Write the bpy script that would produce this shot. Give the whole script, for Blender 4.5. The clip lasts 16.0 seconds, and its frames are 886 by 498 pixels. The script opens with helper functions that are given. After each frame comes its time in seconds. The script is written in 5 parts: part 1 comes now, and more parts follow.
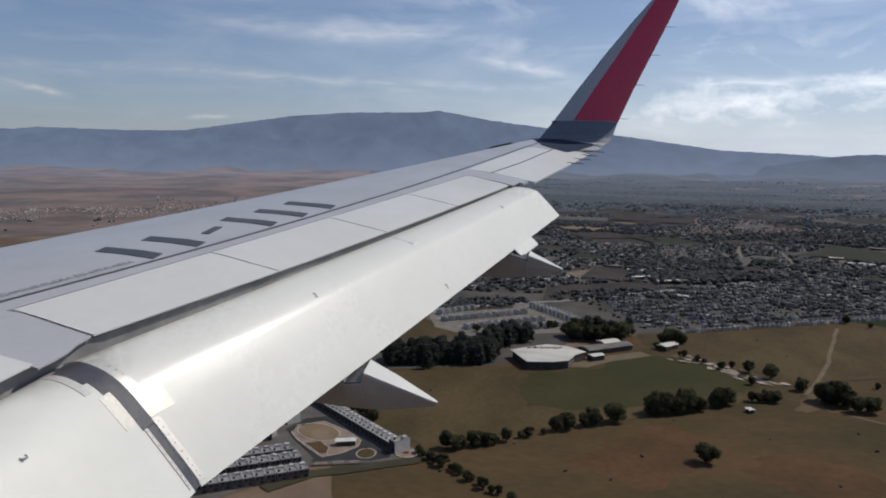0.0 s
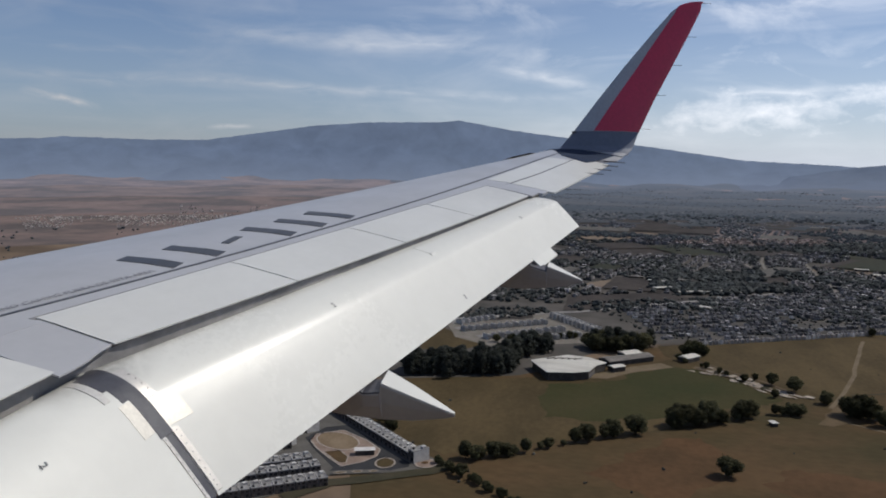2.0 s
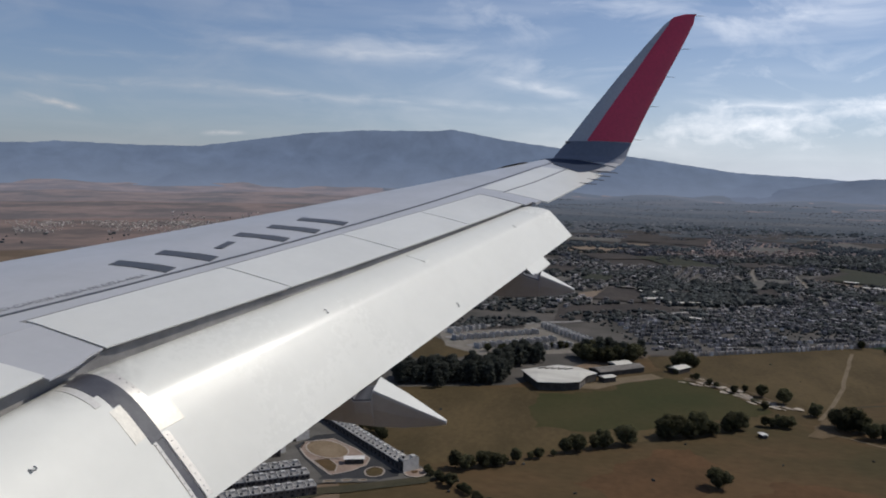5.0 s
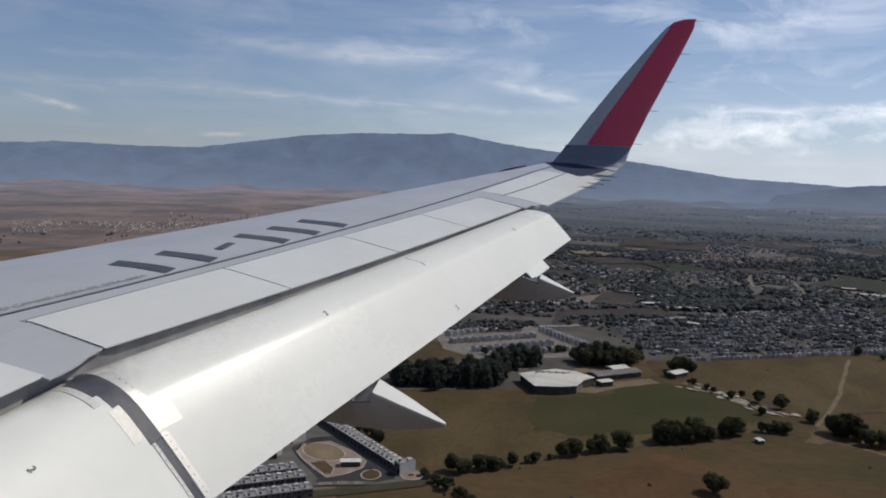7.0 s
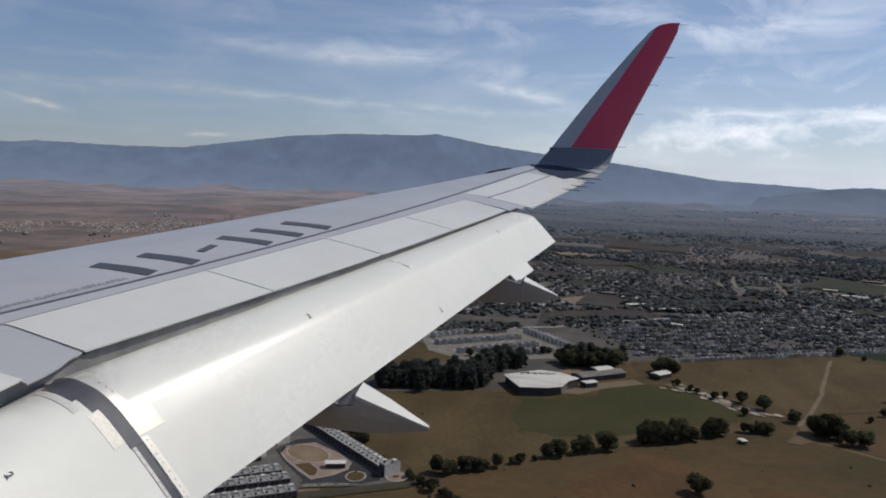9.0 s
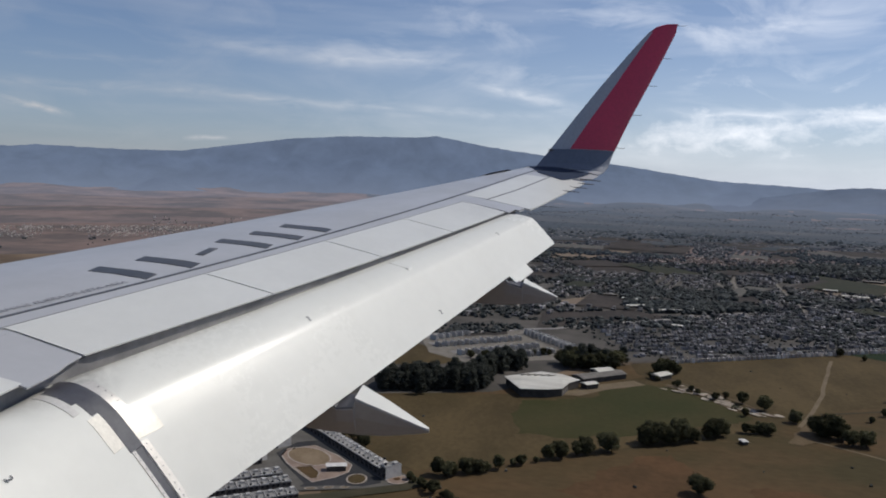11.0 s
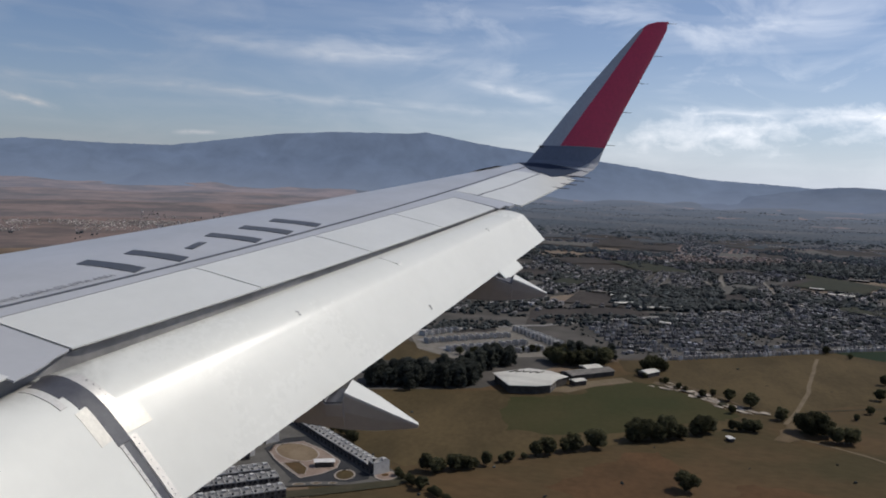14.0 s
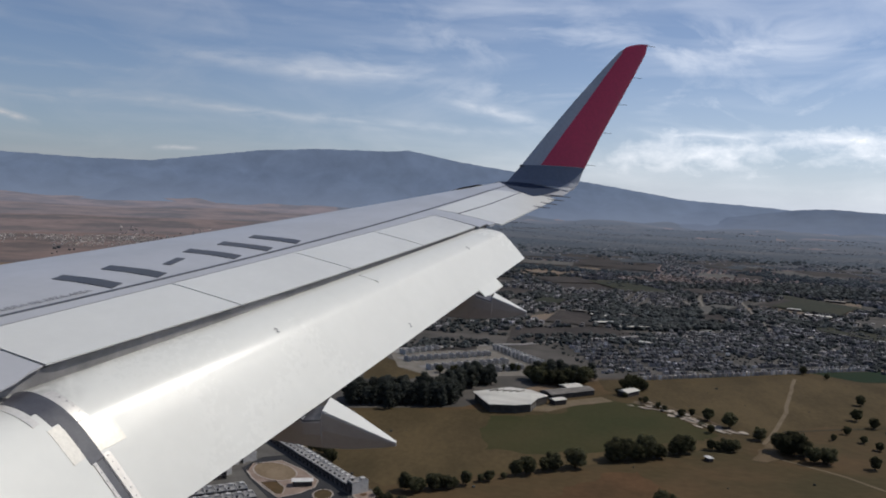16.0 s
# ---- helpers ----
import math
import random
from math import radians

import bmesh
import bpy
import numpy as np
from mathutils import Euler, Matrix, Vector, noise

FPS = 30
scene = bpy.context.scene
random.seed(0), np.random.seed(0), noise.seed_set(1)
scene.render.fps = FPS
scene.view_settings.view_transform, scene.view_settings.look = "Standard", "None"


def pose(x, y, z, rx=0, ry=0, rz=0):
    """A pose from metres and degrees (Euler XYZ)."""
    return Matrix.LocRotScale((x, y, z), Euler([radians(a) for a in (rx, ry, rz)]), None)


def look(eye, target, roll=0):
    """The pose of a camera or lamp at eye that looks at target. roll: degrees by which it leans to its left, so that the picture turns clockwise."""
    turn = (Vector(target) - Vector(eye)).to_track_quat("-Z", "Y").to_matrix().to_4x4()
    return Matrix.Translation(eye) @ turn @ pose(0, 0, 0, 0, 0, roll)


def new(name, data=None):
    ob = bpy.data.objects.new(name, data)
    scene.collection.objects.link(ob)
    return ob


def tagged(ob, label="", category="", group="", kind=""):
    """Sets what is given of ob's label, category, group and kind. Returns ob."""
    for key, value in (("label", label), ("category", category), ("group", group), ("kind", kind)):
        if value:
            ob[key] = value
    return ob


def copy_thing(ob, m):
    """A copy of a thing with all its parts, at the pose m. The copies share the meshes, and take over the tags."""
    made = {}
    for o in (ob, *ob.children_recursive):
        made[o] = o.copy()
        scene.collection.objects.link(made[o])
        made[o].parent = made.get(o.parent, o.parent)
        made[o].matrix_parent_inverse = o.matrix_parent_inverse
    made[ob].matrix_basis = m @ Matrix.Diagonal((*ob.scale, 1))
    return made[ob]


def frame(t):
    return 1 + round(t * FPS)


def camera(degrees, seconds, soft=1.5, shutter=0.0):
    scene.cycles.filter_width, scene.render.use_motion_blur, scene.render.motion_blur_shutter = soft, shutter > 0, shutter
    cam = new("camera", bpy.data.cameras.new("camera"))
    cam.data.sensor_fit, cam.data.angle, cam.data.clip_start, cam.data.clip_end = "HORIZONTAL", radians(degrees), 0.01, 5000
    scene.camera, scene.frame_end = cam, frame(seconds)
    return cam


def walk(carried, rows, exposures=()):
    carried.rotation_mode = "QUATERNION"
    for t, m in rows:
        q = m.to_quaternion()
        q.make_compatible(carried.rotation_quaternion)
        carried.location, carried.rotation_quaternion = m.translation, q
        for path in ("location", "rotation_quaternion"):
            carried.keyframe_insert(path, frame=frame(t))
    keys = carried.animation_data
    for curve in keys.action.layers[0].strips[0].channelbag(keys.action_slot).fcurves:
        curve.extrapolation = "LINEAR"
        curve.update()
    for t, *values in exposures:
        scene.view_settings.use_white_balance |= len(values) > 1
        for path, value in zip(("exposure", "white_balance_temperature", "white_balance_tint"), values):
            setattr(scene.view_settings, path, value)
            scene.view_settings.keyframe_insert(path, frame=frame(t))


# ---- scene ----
cam = camera(59.34, 16.0, soft=1.9)

# The aircraft flies level but for a slight bank; AIR takes its own axes
# (x outboard, y to the nose, z up) to the ground's, 128 m up.
AIR = Matrix(((0.99934, -0.00028, -0.03646, 0.0),
              (-0.00028, 0.99988, -0.01558, 0.0),
              (0.03646, 0.01558, 0.99921, 128.0),
              (0.0, 0.0, 0.0, 1.0)))


def seat(x, y, z, turn, tilt, lean):
    """Camera pose at a cabin window: turn from abeam to the nose, tilt up, lean; degrees."""
    a, b, c = radians(turn), radians(tilt), radians(lean)
    ahead = Vector((math.cos(b) * math.cos(a), math.cos(b) * math.sin(a), math.sin(b)))
    side = Vector((math.sin(a), -math.cos(a), 0.0))
    top = side.cross(ahead)
    r = side * math.cos(c) + top * math.sin(c)
    u = top * math.cos(c) - side * math.sin(c)
    m = Matrix((r, u, -ahead)).transposed().to_4x4()
    return AIR @ Matrix.Translation((x, y, z)) @ m


HELD = [
    (0, 1.747, -9.108, 2.061, 11.53, -9.20, 1.01),
    (0.5, 1.742, -9.105, 2.052, 11.80, -8.68, 1.39),
    (1, 1.723, -9.144, 2.062, 12.63, -8.40, 1.32),
    (1.5, 1.749, -9.096, 2.058, 12.84, -8.33, 1.30),
    (2, 1.759, -9.122, 2.070, 13.04, -8.52, 1.05),
    (2.5, 1.757, -9.111, 2.067, 12.89, -8.45, 1.01),
    (3, 1.756, -9.116, 2.065, 12.93, -8.30, 1.11),
    (3.5, 1.753, -9.105, 2.065, 12.78, -7.99, 1.60),
    (4, 1.748, -9.105, 2.057, 12.62, -7.74, 1.76),
    (4.5, 1.747, -9.111, 2.059, 12.47, -7.84, 1.69),
    (7, 1.741, -9.092, 2.053, 12.32, -7.63, 2.17),
    (7.5, 1.738, -9.087, 2.057, 11.76, -7.82, 2.34),
    (8, 1.753, -9.102, 2.062, 11.26, -8.13, 2.09),
    (8.5, 1.764, -9.122, 2.074, 11.34, -7.60, 2.12),
    (9, 1.752, -9.104, 2.068, 11.24, -7.50, 2.42),
    (11.5, 1.752, -9.114, 2.069, 11.21, -7.36, 2.08),
    (12, 1.758, -9.115, 2.068, 10.76, -7.72, 2.15),
    (12.5, 1.748, -9.115, 2.060, 10.62, -7.47, 2.40),
    (13, 1.752, -9.103, 2.056, 10.69, -7.38, 2.44),
    (13.5, 1.752, -9.096, 2.055, 10.38, -7.68, 2.57),
    (14, 1.751, -9.104, 2.057, 10.45, -7.58, 2.59),
    (14.5, 1.748, -9.099, 2.050, 10.63, -7.25, 2.44),
    (15, 1.756, -9.121, 2.060, 11.10, -7.50, 2.32),
    (15.5, 1.731, -9.121, 2.057, 10.67, -6.91, 2.89),
    (16, 1.742, -9.118, 2.057, 9.12, -6.18, 3.21),
]
walk(cam, [(row[0], seat(*row[1:])) for row in HELD], exposures=[(0.0, 0.04), (16.0, 0.04)])

# ---- world, sun ----
SUN_AZ, SUN_EL = radians(-61.0), radians(50.0)
sun_way = Vector((math.cos(SUN_EL) * math.cos(SUN_AZ), math.cos(SUN_EL) * math.sin(SUN_AZ), math.sin(SUN_EL)))
sun = new("sun", bpy.data.lights.new("sun", "SUN"))
sun.data.energy, sun.data.angle, sun.data.color = 3.0, radians(0.53), (1.0, 0.945, 0.86)
sun.matrix_world = look(sun_way * 100.0, (0, 0, 0))


class Nodes:
    """Short way to add and join nodes."""

    def __init__(self, tree, fresh=True):
        self.t = tree
        if fresh:
            tree.nodes.clear()

    def add(self, kind, **values):
        n = self.t.nodes.new(kind)
        for k, v in values.items():
            setattr_safe(n, k, v)
        return n

    def join(self, a, b):
        self.t.links.new(a, b)


def setattr_safe(n, k, v):
    if k == "operation":
        n.operation = v
    elif k == "blend_type":
        n.blend_type = v
    elif k == "data_type":
        n.data_type = v
    elif k == "sky_type":
        n.sky_type = v
    elif k == "feature":
        n.feature = v


def ramp(nd, source, stops):
    r = nd.add("ShaderNodeValToRGB")
    el = r.color_ramp.elements
    while len(el) < len(stops):
        el.new(0.5)
    for e, (at, c) in zip(el, stops):
        e.position = at
        e.color = (c, c, c, 1) if isinstance(c, (int, float)) else (*c, 1)
    nd.join(source, r.inputs[0])
    return r.outputs[0]


def noise_of(nd, where, scale, detail=5.0, rough=0.55, lac=2.0, distort=0.0):
    n = nd.add("ShaderNodeTexNoise")
    n.inputs["Scale"].default_value, n.inputs["Detail"].default_value = scale, detail
    n.inputs["Roughness"].default_value, n.inputs["Distortion"].default_value = rough, distort
    if where is not None:
        nd.join(where, n.inputs["Vector"])
    return n.outputs[0]


def mixed(nd, fac, a, b, how="MIX"):
    m = nd.add("ShaderNodeMix", data_type="RGBA", blend_type=how)
    for socket, v in ((m.inputs[0], fac), (m.inputs[6], a), (m.inputs[7], b)):
        if isinstance(v, (int, float)):
            socket.default_value = v
        elif isinstance(v, tuple):
            socket.default_value = (*v, 1)
        else:
            nd.join(v, socket)
    return m.outputs[2]


def math_of(nd, op, a, b=None):
    m = nd.add("ShaderNodeMath", operation=op)
    for i, v in enumerate((a, b)):
        if v is None:
            continue
        if isinstance(v, (int, float)):
            m.inputs[i].default_value = v
        else:
            nd.join(v, m.inputs[i])
    return m.outputs[0]


def make_sky():
    w = bpy.data.worlds.new("sky")
    scene.world = w
    w.use_nodes = True
    nd = Nodes(w.node_tree)
    out, bg = nd.add("ShaderNodeOutputWorld"), nd.add("ShaderNodeBackground")
    sky = nd.add("ShaderNodeTexSky", sky_type="NISHITA")
    sky.sun_disc, sky.sun_elevation, sky.sun_rotation = False, SUN_EL, math.pi / 2 - SUN_AZ
    sky.altitude, sky.air_density, sky.dust_density, sky.ozone_density = 1500.0, 1.0, 2.0, 2.5
    where = nd.add("ShaderNodeTexCoord").outputs["Generated"]
    # drawn-out cirrus and low cumulus, from noise over the sky's directions
    sep = nd.add("ShaderNodeSeparateXYZ")
    nd.join(where, sep.inputs[0])

    def layer(stretch, turn, shift, size, detail, lo, hi, warp):
        mp = nd.add("ShaderNodeMapping")
        mp.inputs["Scale"].default_value, mp.inputs["Rotation"].default_value, mp.inputs["Location"].default_value = stretch, turn, shift
        nd.join(where, mp.inputs[0])
        return ramp(nd, noise_of(nd, mp.outputs[0], size, detail, 0.6, distort=warp), [(lo, 0.0), (hi, 1.0)])

    az = math_of(nd, "MULTIPLY", math_of(nd, "ARCTAN2", sep.outputs[1], sep.outputs[0]), 57.2958)
    el = math_of(nd, "MULTIPLY", math_of(nd, "ARCSINE", sep.outputs[2]), 57.2958)
    streak = layer((1.3, 1.3, 11.0), (0, radians(3), radians(0)), (0.4, 0.2, 0.0), 1.5, 4, 0.48, 0.85, 0.3)
    wisp = layer((3.2, 3.2, 9.0), (0, radians(-5), 0), (2.1, 0.9, 0.5), 2.0, 6, 0.46, 0.85, 0.6)
    tuft = layer((7.0, 7.0, 30.0), (0, 0, 0), (0.6, 0.3, 0.0), 2.4, 7, 0.33, 0.7, 0.5)
    puff = layer((17.0, 17.0, 34.0), (0, 0, 0), (0.6, 0.0, 0.0), 1.5, 8, 0.38, 0.56, 0.35)
    bend = layer((2.5, 2.5, 2.5), (0, 0, 0), (0.0, 3.3, 0.0), 3.0, 3, 0.3, 0.7, 0.0)

    def band(a0, a1, e0, e1, thick, strength, grain, soft=0.3):
        """A cloud drawn out between two directions (azimuth a0 to a1, height e0 to e1, degrees)."""
        u = math_of(nd, "DIVIDE", math_of(nd, "SUBTRACT", az, a0), a1 - a0)
        mid = math_of(nd, "ADD", math_of(nd, "MULTIPLY", u, e1 - e0), e0 - 0.35)
        v = math_of(nd, "DIVIDE", math_of(nd, "SUBTRACT", el, math_of(nd, "ADD", mid, math_of(nd, "MULTIPLY", bend, 0.7))), thick)
        across = ramp(nd, math_of(nd, "ABSOLUTE", v), [(0.0, 1.0), (0.35, 0.6), (1.0, 0.0)])
        along = ramp(nd, u, [(0.0, 0.0), (soft, 1.0), (1.0 - soft, 1.0), (1.0, 0.0)])
        return math_of(nd, "MULTIPLY", math_of(nd, "MULTIPLY", across, along), math_of(nd, "MULTIPLY", grain, strength))

    cloud = math_of(nd, "ADD", math_of(nd, "MULTIPLY", streak, 0.28), math_of(nd, "MULTIPLY", wisp, 0.2))
    for a0, a1, e0, e1, thick, strength, grain in (
            (32, 6, 8.6, 8.4, 0.8, 0.36, tuft), (24, 9, 9.0, 9.2, 1.5, 0.4, wisp), (48, 15, 5.5, 5.1, 0.65, 0.36, tuft), (26, 0, 5.2, 4.7, 0.5, 0.32, tuft), (44, 28, 7.3, 7.4, 0.4, 0.22, tuft),
            (11, 1, 7.4, 5.1, 0.75, 0.5, tuft), (12, -10, 7.9, 7.4, 1.0, 0.5, wisp), (-2, -24, 7.3, 6.6, 1.9, 0.75, wisp), (16, -24, 11.5, 10.5, 2.4, 0.6, wisp), (-3, -22, 5.2, 5.0, 0.5, 0.5, tuft),
            (41.5, 36.5, 4.4, 3.4, 0.35, 0.8, puff), (30, 26.5, 2.35, 2.3, 0.22, 0.6, puff)):
        cloud = math_of(nd, "ADD", cloud, band(a0, a1, e0, e1, thick, strength, grain))

    def heap(a0, a1, base, top, strength, shift):
        """A cumulus with a domed, billowing upper edge and a flat, thin base; degrees."""
        mp = nd.add("ShaderNodeMapping")
        mp.inputs["Scale"].default_value, mp.inputs["Location"].default_value = (1.0, 1.0, 1.7), (shift, 0.0, shift)
        nd.join(where, mp.inputs[0])
        u = math_of(nd, "DIVIDE", math_of(nd, "SUBTRACT", az, a0), a1 - a0)
        q = math_of(nd, "SUBTRACT", math_of(nd, "MULTIPLY", u, 2.0), 1.0)
        dome = math_of(nd, "SUBTRACT", 1.0, math_of(nd, "MULTIPLY", q, q))
        brim = math_of(nd, "ADD", math_of(nd, "MULTIPLY", dome, top - base), base)
        under = math_of(nd, "DIVIDE", math_of(nd, "SUBTRACT", brim, el), top - base)
        over = math_of(nd, "DIVIDE", math_of(nd, "SUBTRACT", el, base), 0.55 * (top - base))
        body = math_of(nd, "MINIMUM", math_of(nd, "MULTIPLY", under, 1.6), over)
        billow = math_of(nd, "MULTIPLY", math_of(nd, "SUBTRACT", noise_of(nd, mp.outputs[0], 42.0, 8, 0.62, distort=0.25), 0.5), 2.2)
        return math_of(nd, "MULTIPLY", ramp(nd, math_of(nd, "ADD", body, billow), [(0.0, 0.0), (0.5, 0.45), (1.0, 0.8), (1.5, 1.0)]), strength)

    for a0, a1, base, top, strength, shift in ((-0.8, -13.0, 2.3, 5.1, 0.62, 0.0), (-7.5, -14.6, 3.2, 4.9, 0.5, 0.7), (-11.0, -25.0, 3.9, 5.7, 0.6, 1.9), (-14.0, -27.0, 3.0, 4.7, 0.5, 3.1)):
        cloud = math_of(nd, "ADD", cloud, heap(a0, a1, base, top, strength, shift))
    cloud = math_of(nd, "MINIMUM", cloud, 0.9)
    haze = ramp(nd, sep.outputs[2], [(0.0, 0.8), (0.06, 0.42), (0.16, 0.17), (0.35, 0.05)])
    # haze and cloud scatter more light towards the sun's side
    dot = nd.add("ShaderNodeVectorMath", operation="DOT_PRODUCT")
    nd.join(where, dot.inputs[0])
    dot.inputs[1].default_value = sun_way
    lit = ramp(nd, math_of(nd, "ADD", math_of(nd, "MULTIPLY", dot.outputs["Value"], 0.5), 0.5), [(0.3, 0.34), (0.55, 0.55), (0.72, 1.02), (0.9, 1.12)])
    c1 = mixed(nd, haze, mixed(nd, 1.0, sky.outputs[0], (0.88, 0.975, 1.12), "MULTIPLY"), mixed(nd, 1.0, SKY_HAZE, lit, "MULTIPLY"))
    col = mixed(nd, cloud, c1, mixed(nd, 1.0, SKY_CLOUD, lit, "MULTIPLY"))
    nd.join(col, bg.inputs[0])
    bg.inputs[1].default_value = 0.072
    nd.join(bg.outputs[0], out.inputs[0])


SKY_HAZE, SKY_CLOUD = (8.9, 9.7, 11.2), (14.5, 14.8, 15.6)
make_sky()

# ---- materials ----


def surface(name, base, other=None, rough=0.5, metal=0.0, scale=1.0, fine=12.0, bump=0.1, deep=0.02, coat=0.0,
            coat_rough=0.1, coat_ior=1.5, own=False, per=0.0, grainy=0.35, glow=None, glow_power=0.0, stretch=None, spread=(0.38, 0.62)):
    """Procedural surface: two colours mixed by coarse noise, a fine grain, bump.
    own: noise follows the object's own axes; per: value shift from object to object."""
    m = bpy.data.materials.new(name)
    m.use_nodes = True
    nd = Nodes(m.node_tree)
    out, b = nd.add("ShaderNodeOutputMaterial"), nd.add("ShaderNodeBsdfPrincipled")
    nd.join(b.outputs[0], out.inputs[0])
    where = nd.add("ShaderNodeTexCoord").outputs["Object"] if own else nd.add("ShaderNodeNewGeometry").outputs["Position"]
    if stretch:
        mp = nd.add("ShaderNodeMapping")
        mp.inputs["Scale"].default_value = stretch
        nd.join(where, mp.inputs[0])
        where = mp.outputs[0]
    other = other or tuple(c * 0.82 for c in base)
    coarse = noise_of(nd, where, scale, 5, 0.6)
    col = mixed(nd, ramp(nd, coarse, [(spread[0], 0.0), (spread[1], 1.0)]), base, other)
    grain = noise_of(nd, where, fine, 4, 0.6)
    col = mixed(nd, grainy, col, ramp(nd, grain, [(0.3, 0.55), (0.7, 1.0)]), "MULTIPLY")
    if per:
        info = nd.add("ShaderNodeObjectInfo")
        col = mixed(nd, 1.0, col, ramp(nd, info.outputs["Random"], [(0.0, 1.0 - per), (1.0, 1.0)]), "MULTIPLY")
    nd.join(col, b.inputs["Base Color"])
    b.inputs["Metallic"].default_value = metal
    if rough >= 0.8:
        b.inputs["Specular IOR Level"].default_value = 0.08
    nd.join(ramp(nd, coarse, [(0.3, max(rough - 0.06, 0.02)), (0.7, min(rough + 0.06, 1.0))]), b.inputs["Roughness"])
    if coat:
        b.inputs["Coat Weight"].default_value, b.inputs["Coat Roughness"].default_value = coat, coat_rough
        b.inputs["Coat IOR"].default_value = coat_ior
    if bump:
        bp = nd.add("ShaderNodeBump")
        bp.inputs["Strength"].default_value, bp.inputs["Distance"].default_value = bump, deep
        nd.join(grain, bp.inputs["Height"])
        nd.join(bp.outputs[0], b.inputs["Normal"])
    if glow:
        b.inputs["Emission Strength"].default_value = glow_power
        nd.join(mixed(nd, 1.0, glow, ramp(nd, noise_of(nd, where, scale * 2.2, 7, 0.62), [(0.3, 0.85), (0.7, 1.06)]), "MULTIPLY"), b.inputs["Emission Color"])
    return m


M_WING = surface("wing_paint", (0.402, 0.405, 0.418), (0.368, 0.371, 0.383), 0.38, 0, 0.9, 9, 0.0, 0.002, 0.3, 0.25, own=True, grainy=0.08)
M_SPOILER = surface("spoiler_paint", (0.588, 0.590, 0.562), (0.553, 0.555, 0.53), 0.4, 0, 0.8, 9, 0.0, 0.002, 0.25, 0.25, own=True, grainy=0.08)
M_FLAP = surface("flap_paint", (0.63, 0.63, 0.588), (0.60, 0.60, 0.56), 0.55, 0, 0.8, 8, 0.0, 0.002, 0.45, 0.28, 1.5, own=True, grainy=0.06)
M_UNDER_SHADE = surface("underside_shade_grey", (0.34, 0.335, 0.32), (0.30, 0.295, 0.285), 0.5, 0, 1.5, 20, 0.0, 0.002, own=True, grainy=0.15)
M_METAL = surface("bare_metal", (0.60, 0.58, 0.545), (0.50, 0.48, 0.455), 0.42, 0.25, 3, 40, 0.05, 0.002, own=True)
M_PLATE = surface("polished_doubler", (0.74, 0.71, 0.63), (0.68, 0.65, 0.58), 0.46, 0.1, 3, 40, 0.05, 0.002, own=True)
M_DARK = surface("dark_seal", (0.05, 0.05, 0.06), (0.085, 0.085, 0.095), 0.42, 0, 4, 40, 0.1, 0.003, own=True)
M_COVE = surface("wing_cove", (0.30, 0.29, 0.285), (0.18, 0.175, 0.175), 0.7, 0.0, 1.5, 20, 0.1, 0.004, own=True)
M_MARK = surface("grey_marking", (0.055, 0.06, 0.07), (0.07, 0.075, 0.085), 0.45, 0, 2, 30, 0.0, own=True)
M_FAINT = surface("faint_marking", (0.2, 0.2, 0.21), (0.26, 0.26, 0.27), 0.5, 0, 5, 40, 0.0, own=True)
M_RED = surface("red_paint", (0.57, 0.037, 0.09), (0.52, 0.032, 0.08), 0.35, 0, 1, 20, 0.02, 0.002, 0.4, 0.15, own=True)
M_GREY = surface("winglet_grey", (0.40, 0.43, 0.47), (0.36, 0.39, 0.43), 0.35, 0, 1, 20, 0.02, 0.002, 0.4, 0.15, own=True)

M_ROOT_SHADE = surface("navy_root_shade", (0.026, 0.038, 0.068), (0.034, 0.046, 0.076), 0.9, 0, 1, 20, 0.0, 0.002, own=True)
M_BASE = surface("winglet_root_paint", (0.135, 0.16, 0.215), (0.12, 0.142, 0.19), 0.35, 0, 1, 20, 0.0, 0.002, 0.4, 0.15, own=True)


def stain(m, centre, reach, colour, amount, size):
    """Soot and grease round a place, in the aircraft's axes, broken up by noise."""
    nd = m.node_tree
    b = [n for n in nd.nodes if n.type == "BSDF_PRINCIPLED"][0]
    src = b.inputs["Base Color"].links[0].from_socket
    h = Nodes(nd, False)
    where = h.add("ShaderNodeTexCoord").outputs["Object"]
    mp = h.add("ShaderNodeMapping")
    mp.inputs["Scale"].default_value = tuple(1.0 / r for r in reach)
    mp.inputs["Location"].default_value = tuple(-c / r for c, r in zip(centre, reach))
    h.join(where, mp.inputs[0])
    far = h.add("ShaderNodeVectorMath", operation="LENGTH")
    h.join(mp.outputs[0], far.inputs[0])
    near = ramp(h, far.outputs["Value"], [(0.0, 1.0), (0.45, 0.6), (1.0, 0.0)])
    spots = ramp(h, noise_of(h, where, size, 6, 0.65, distort=0.6), [(0.32, 0.15), (0.68, 1.0)])
    fac = math_of(h, "MULTIPLY", math_of(h, "MULTIPLY", near, spots), amount)
    h.join(mixed(h, fac, src, colour), b.inputs["Base Color"])


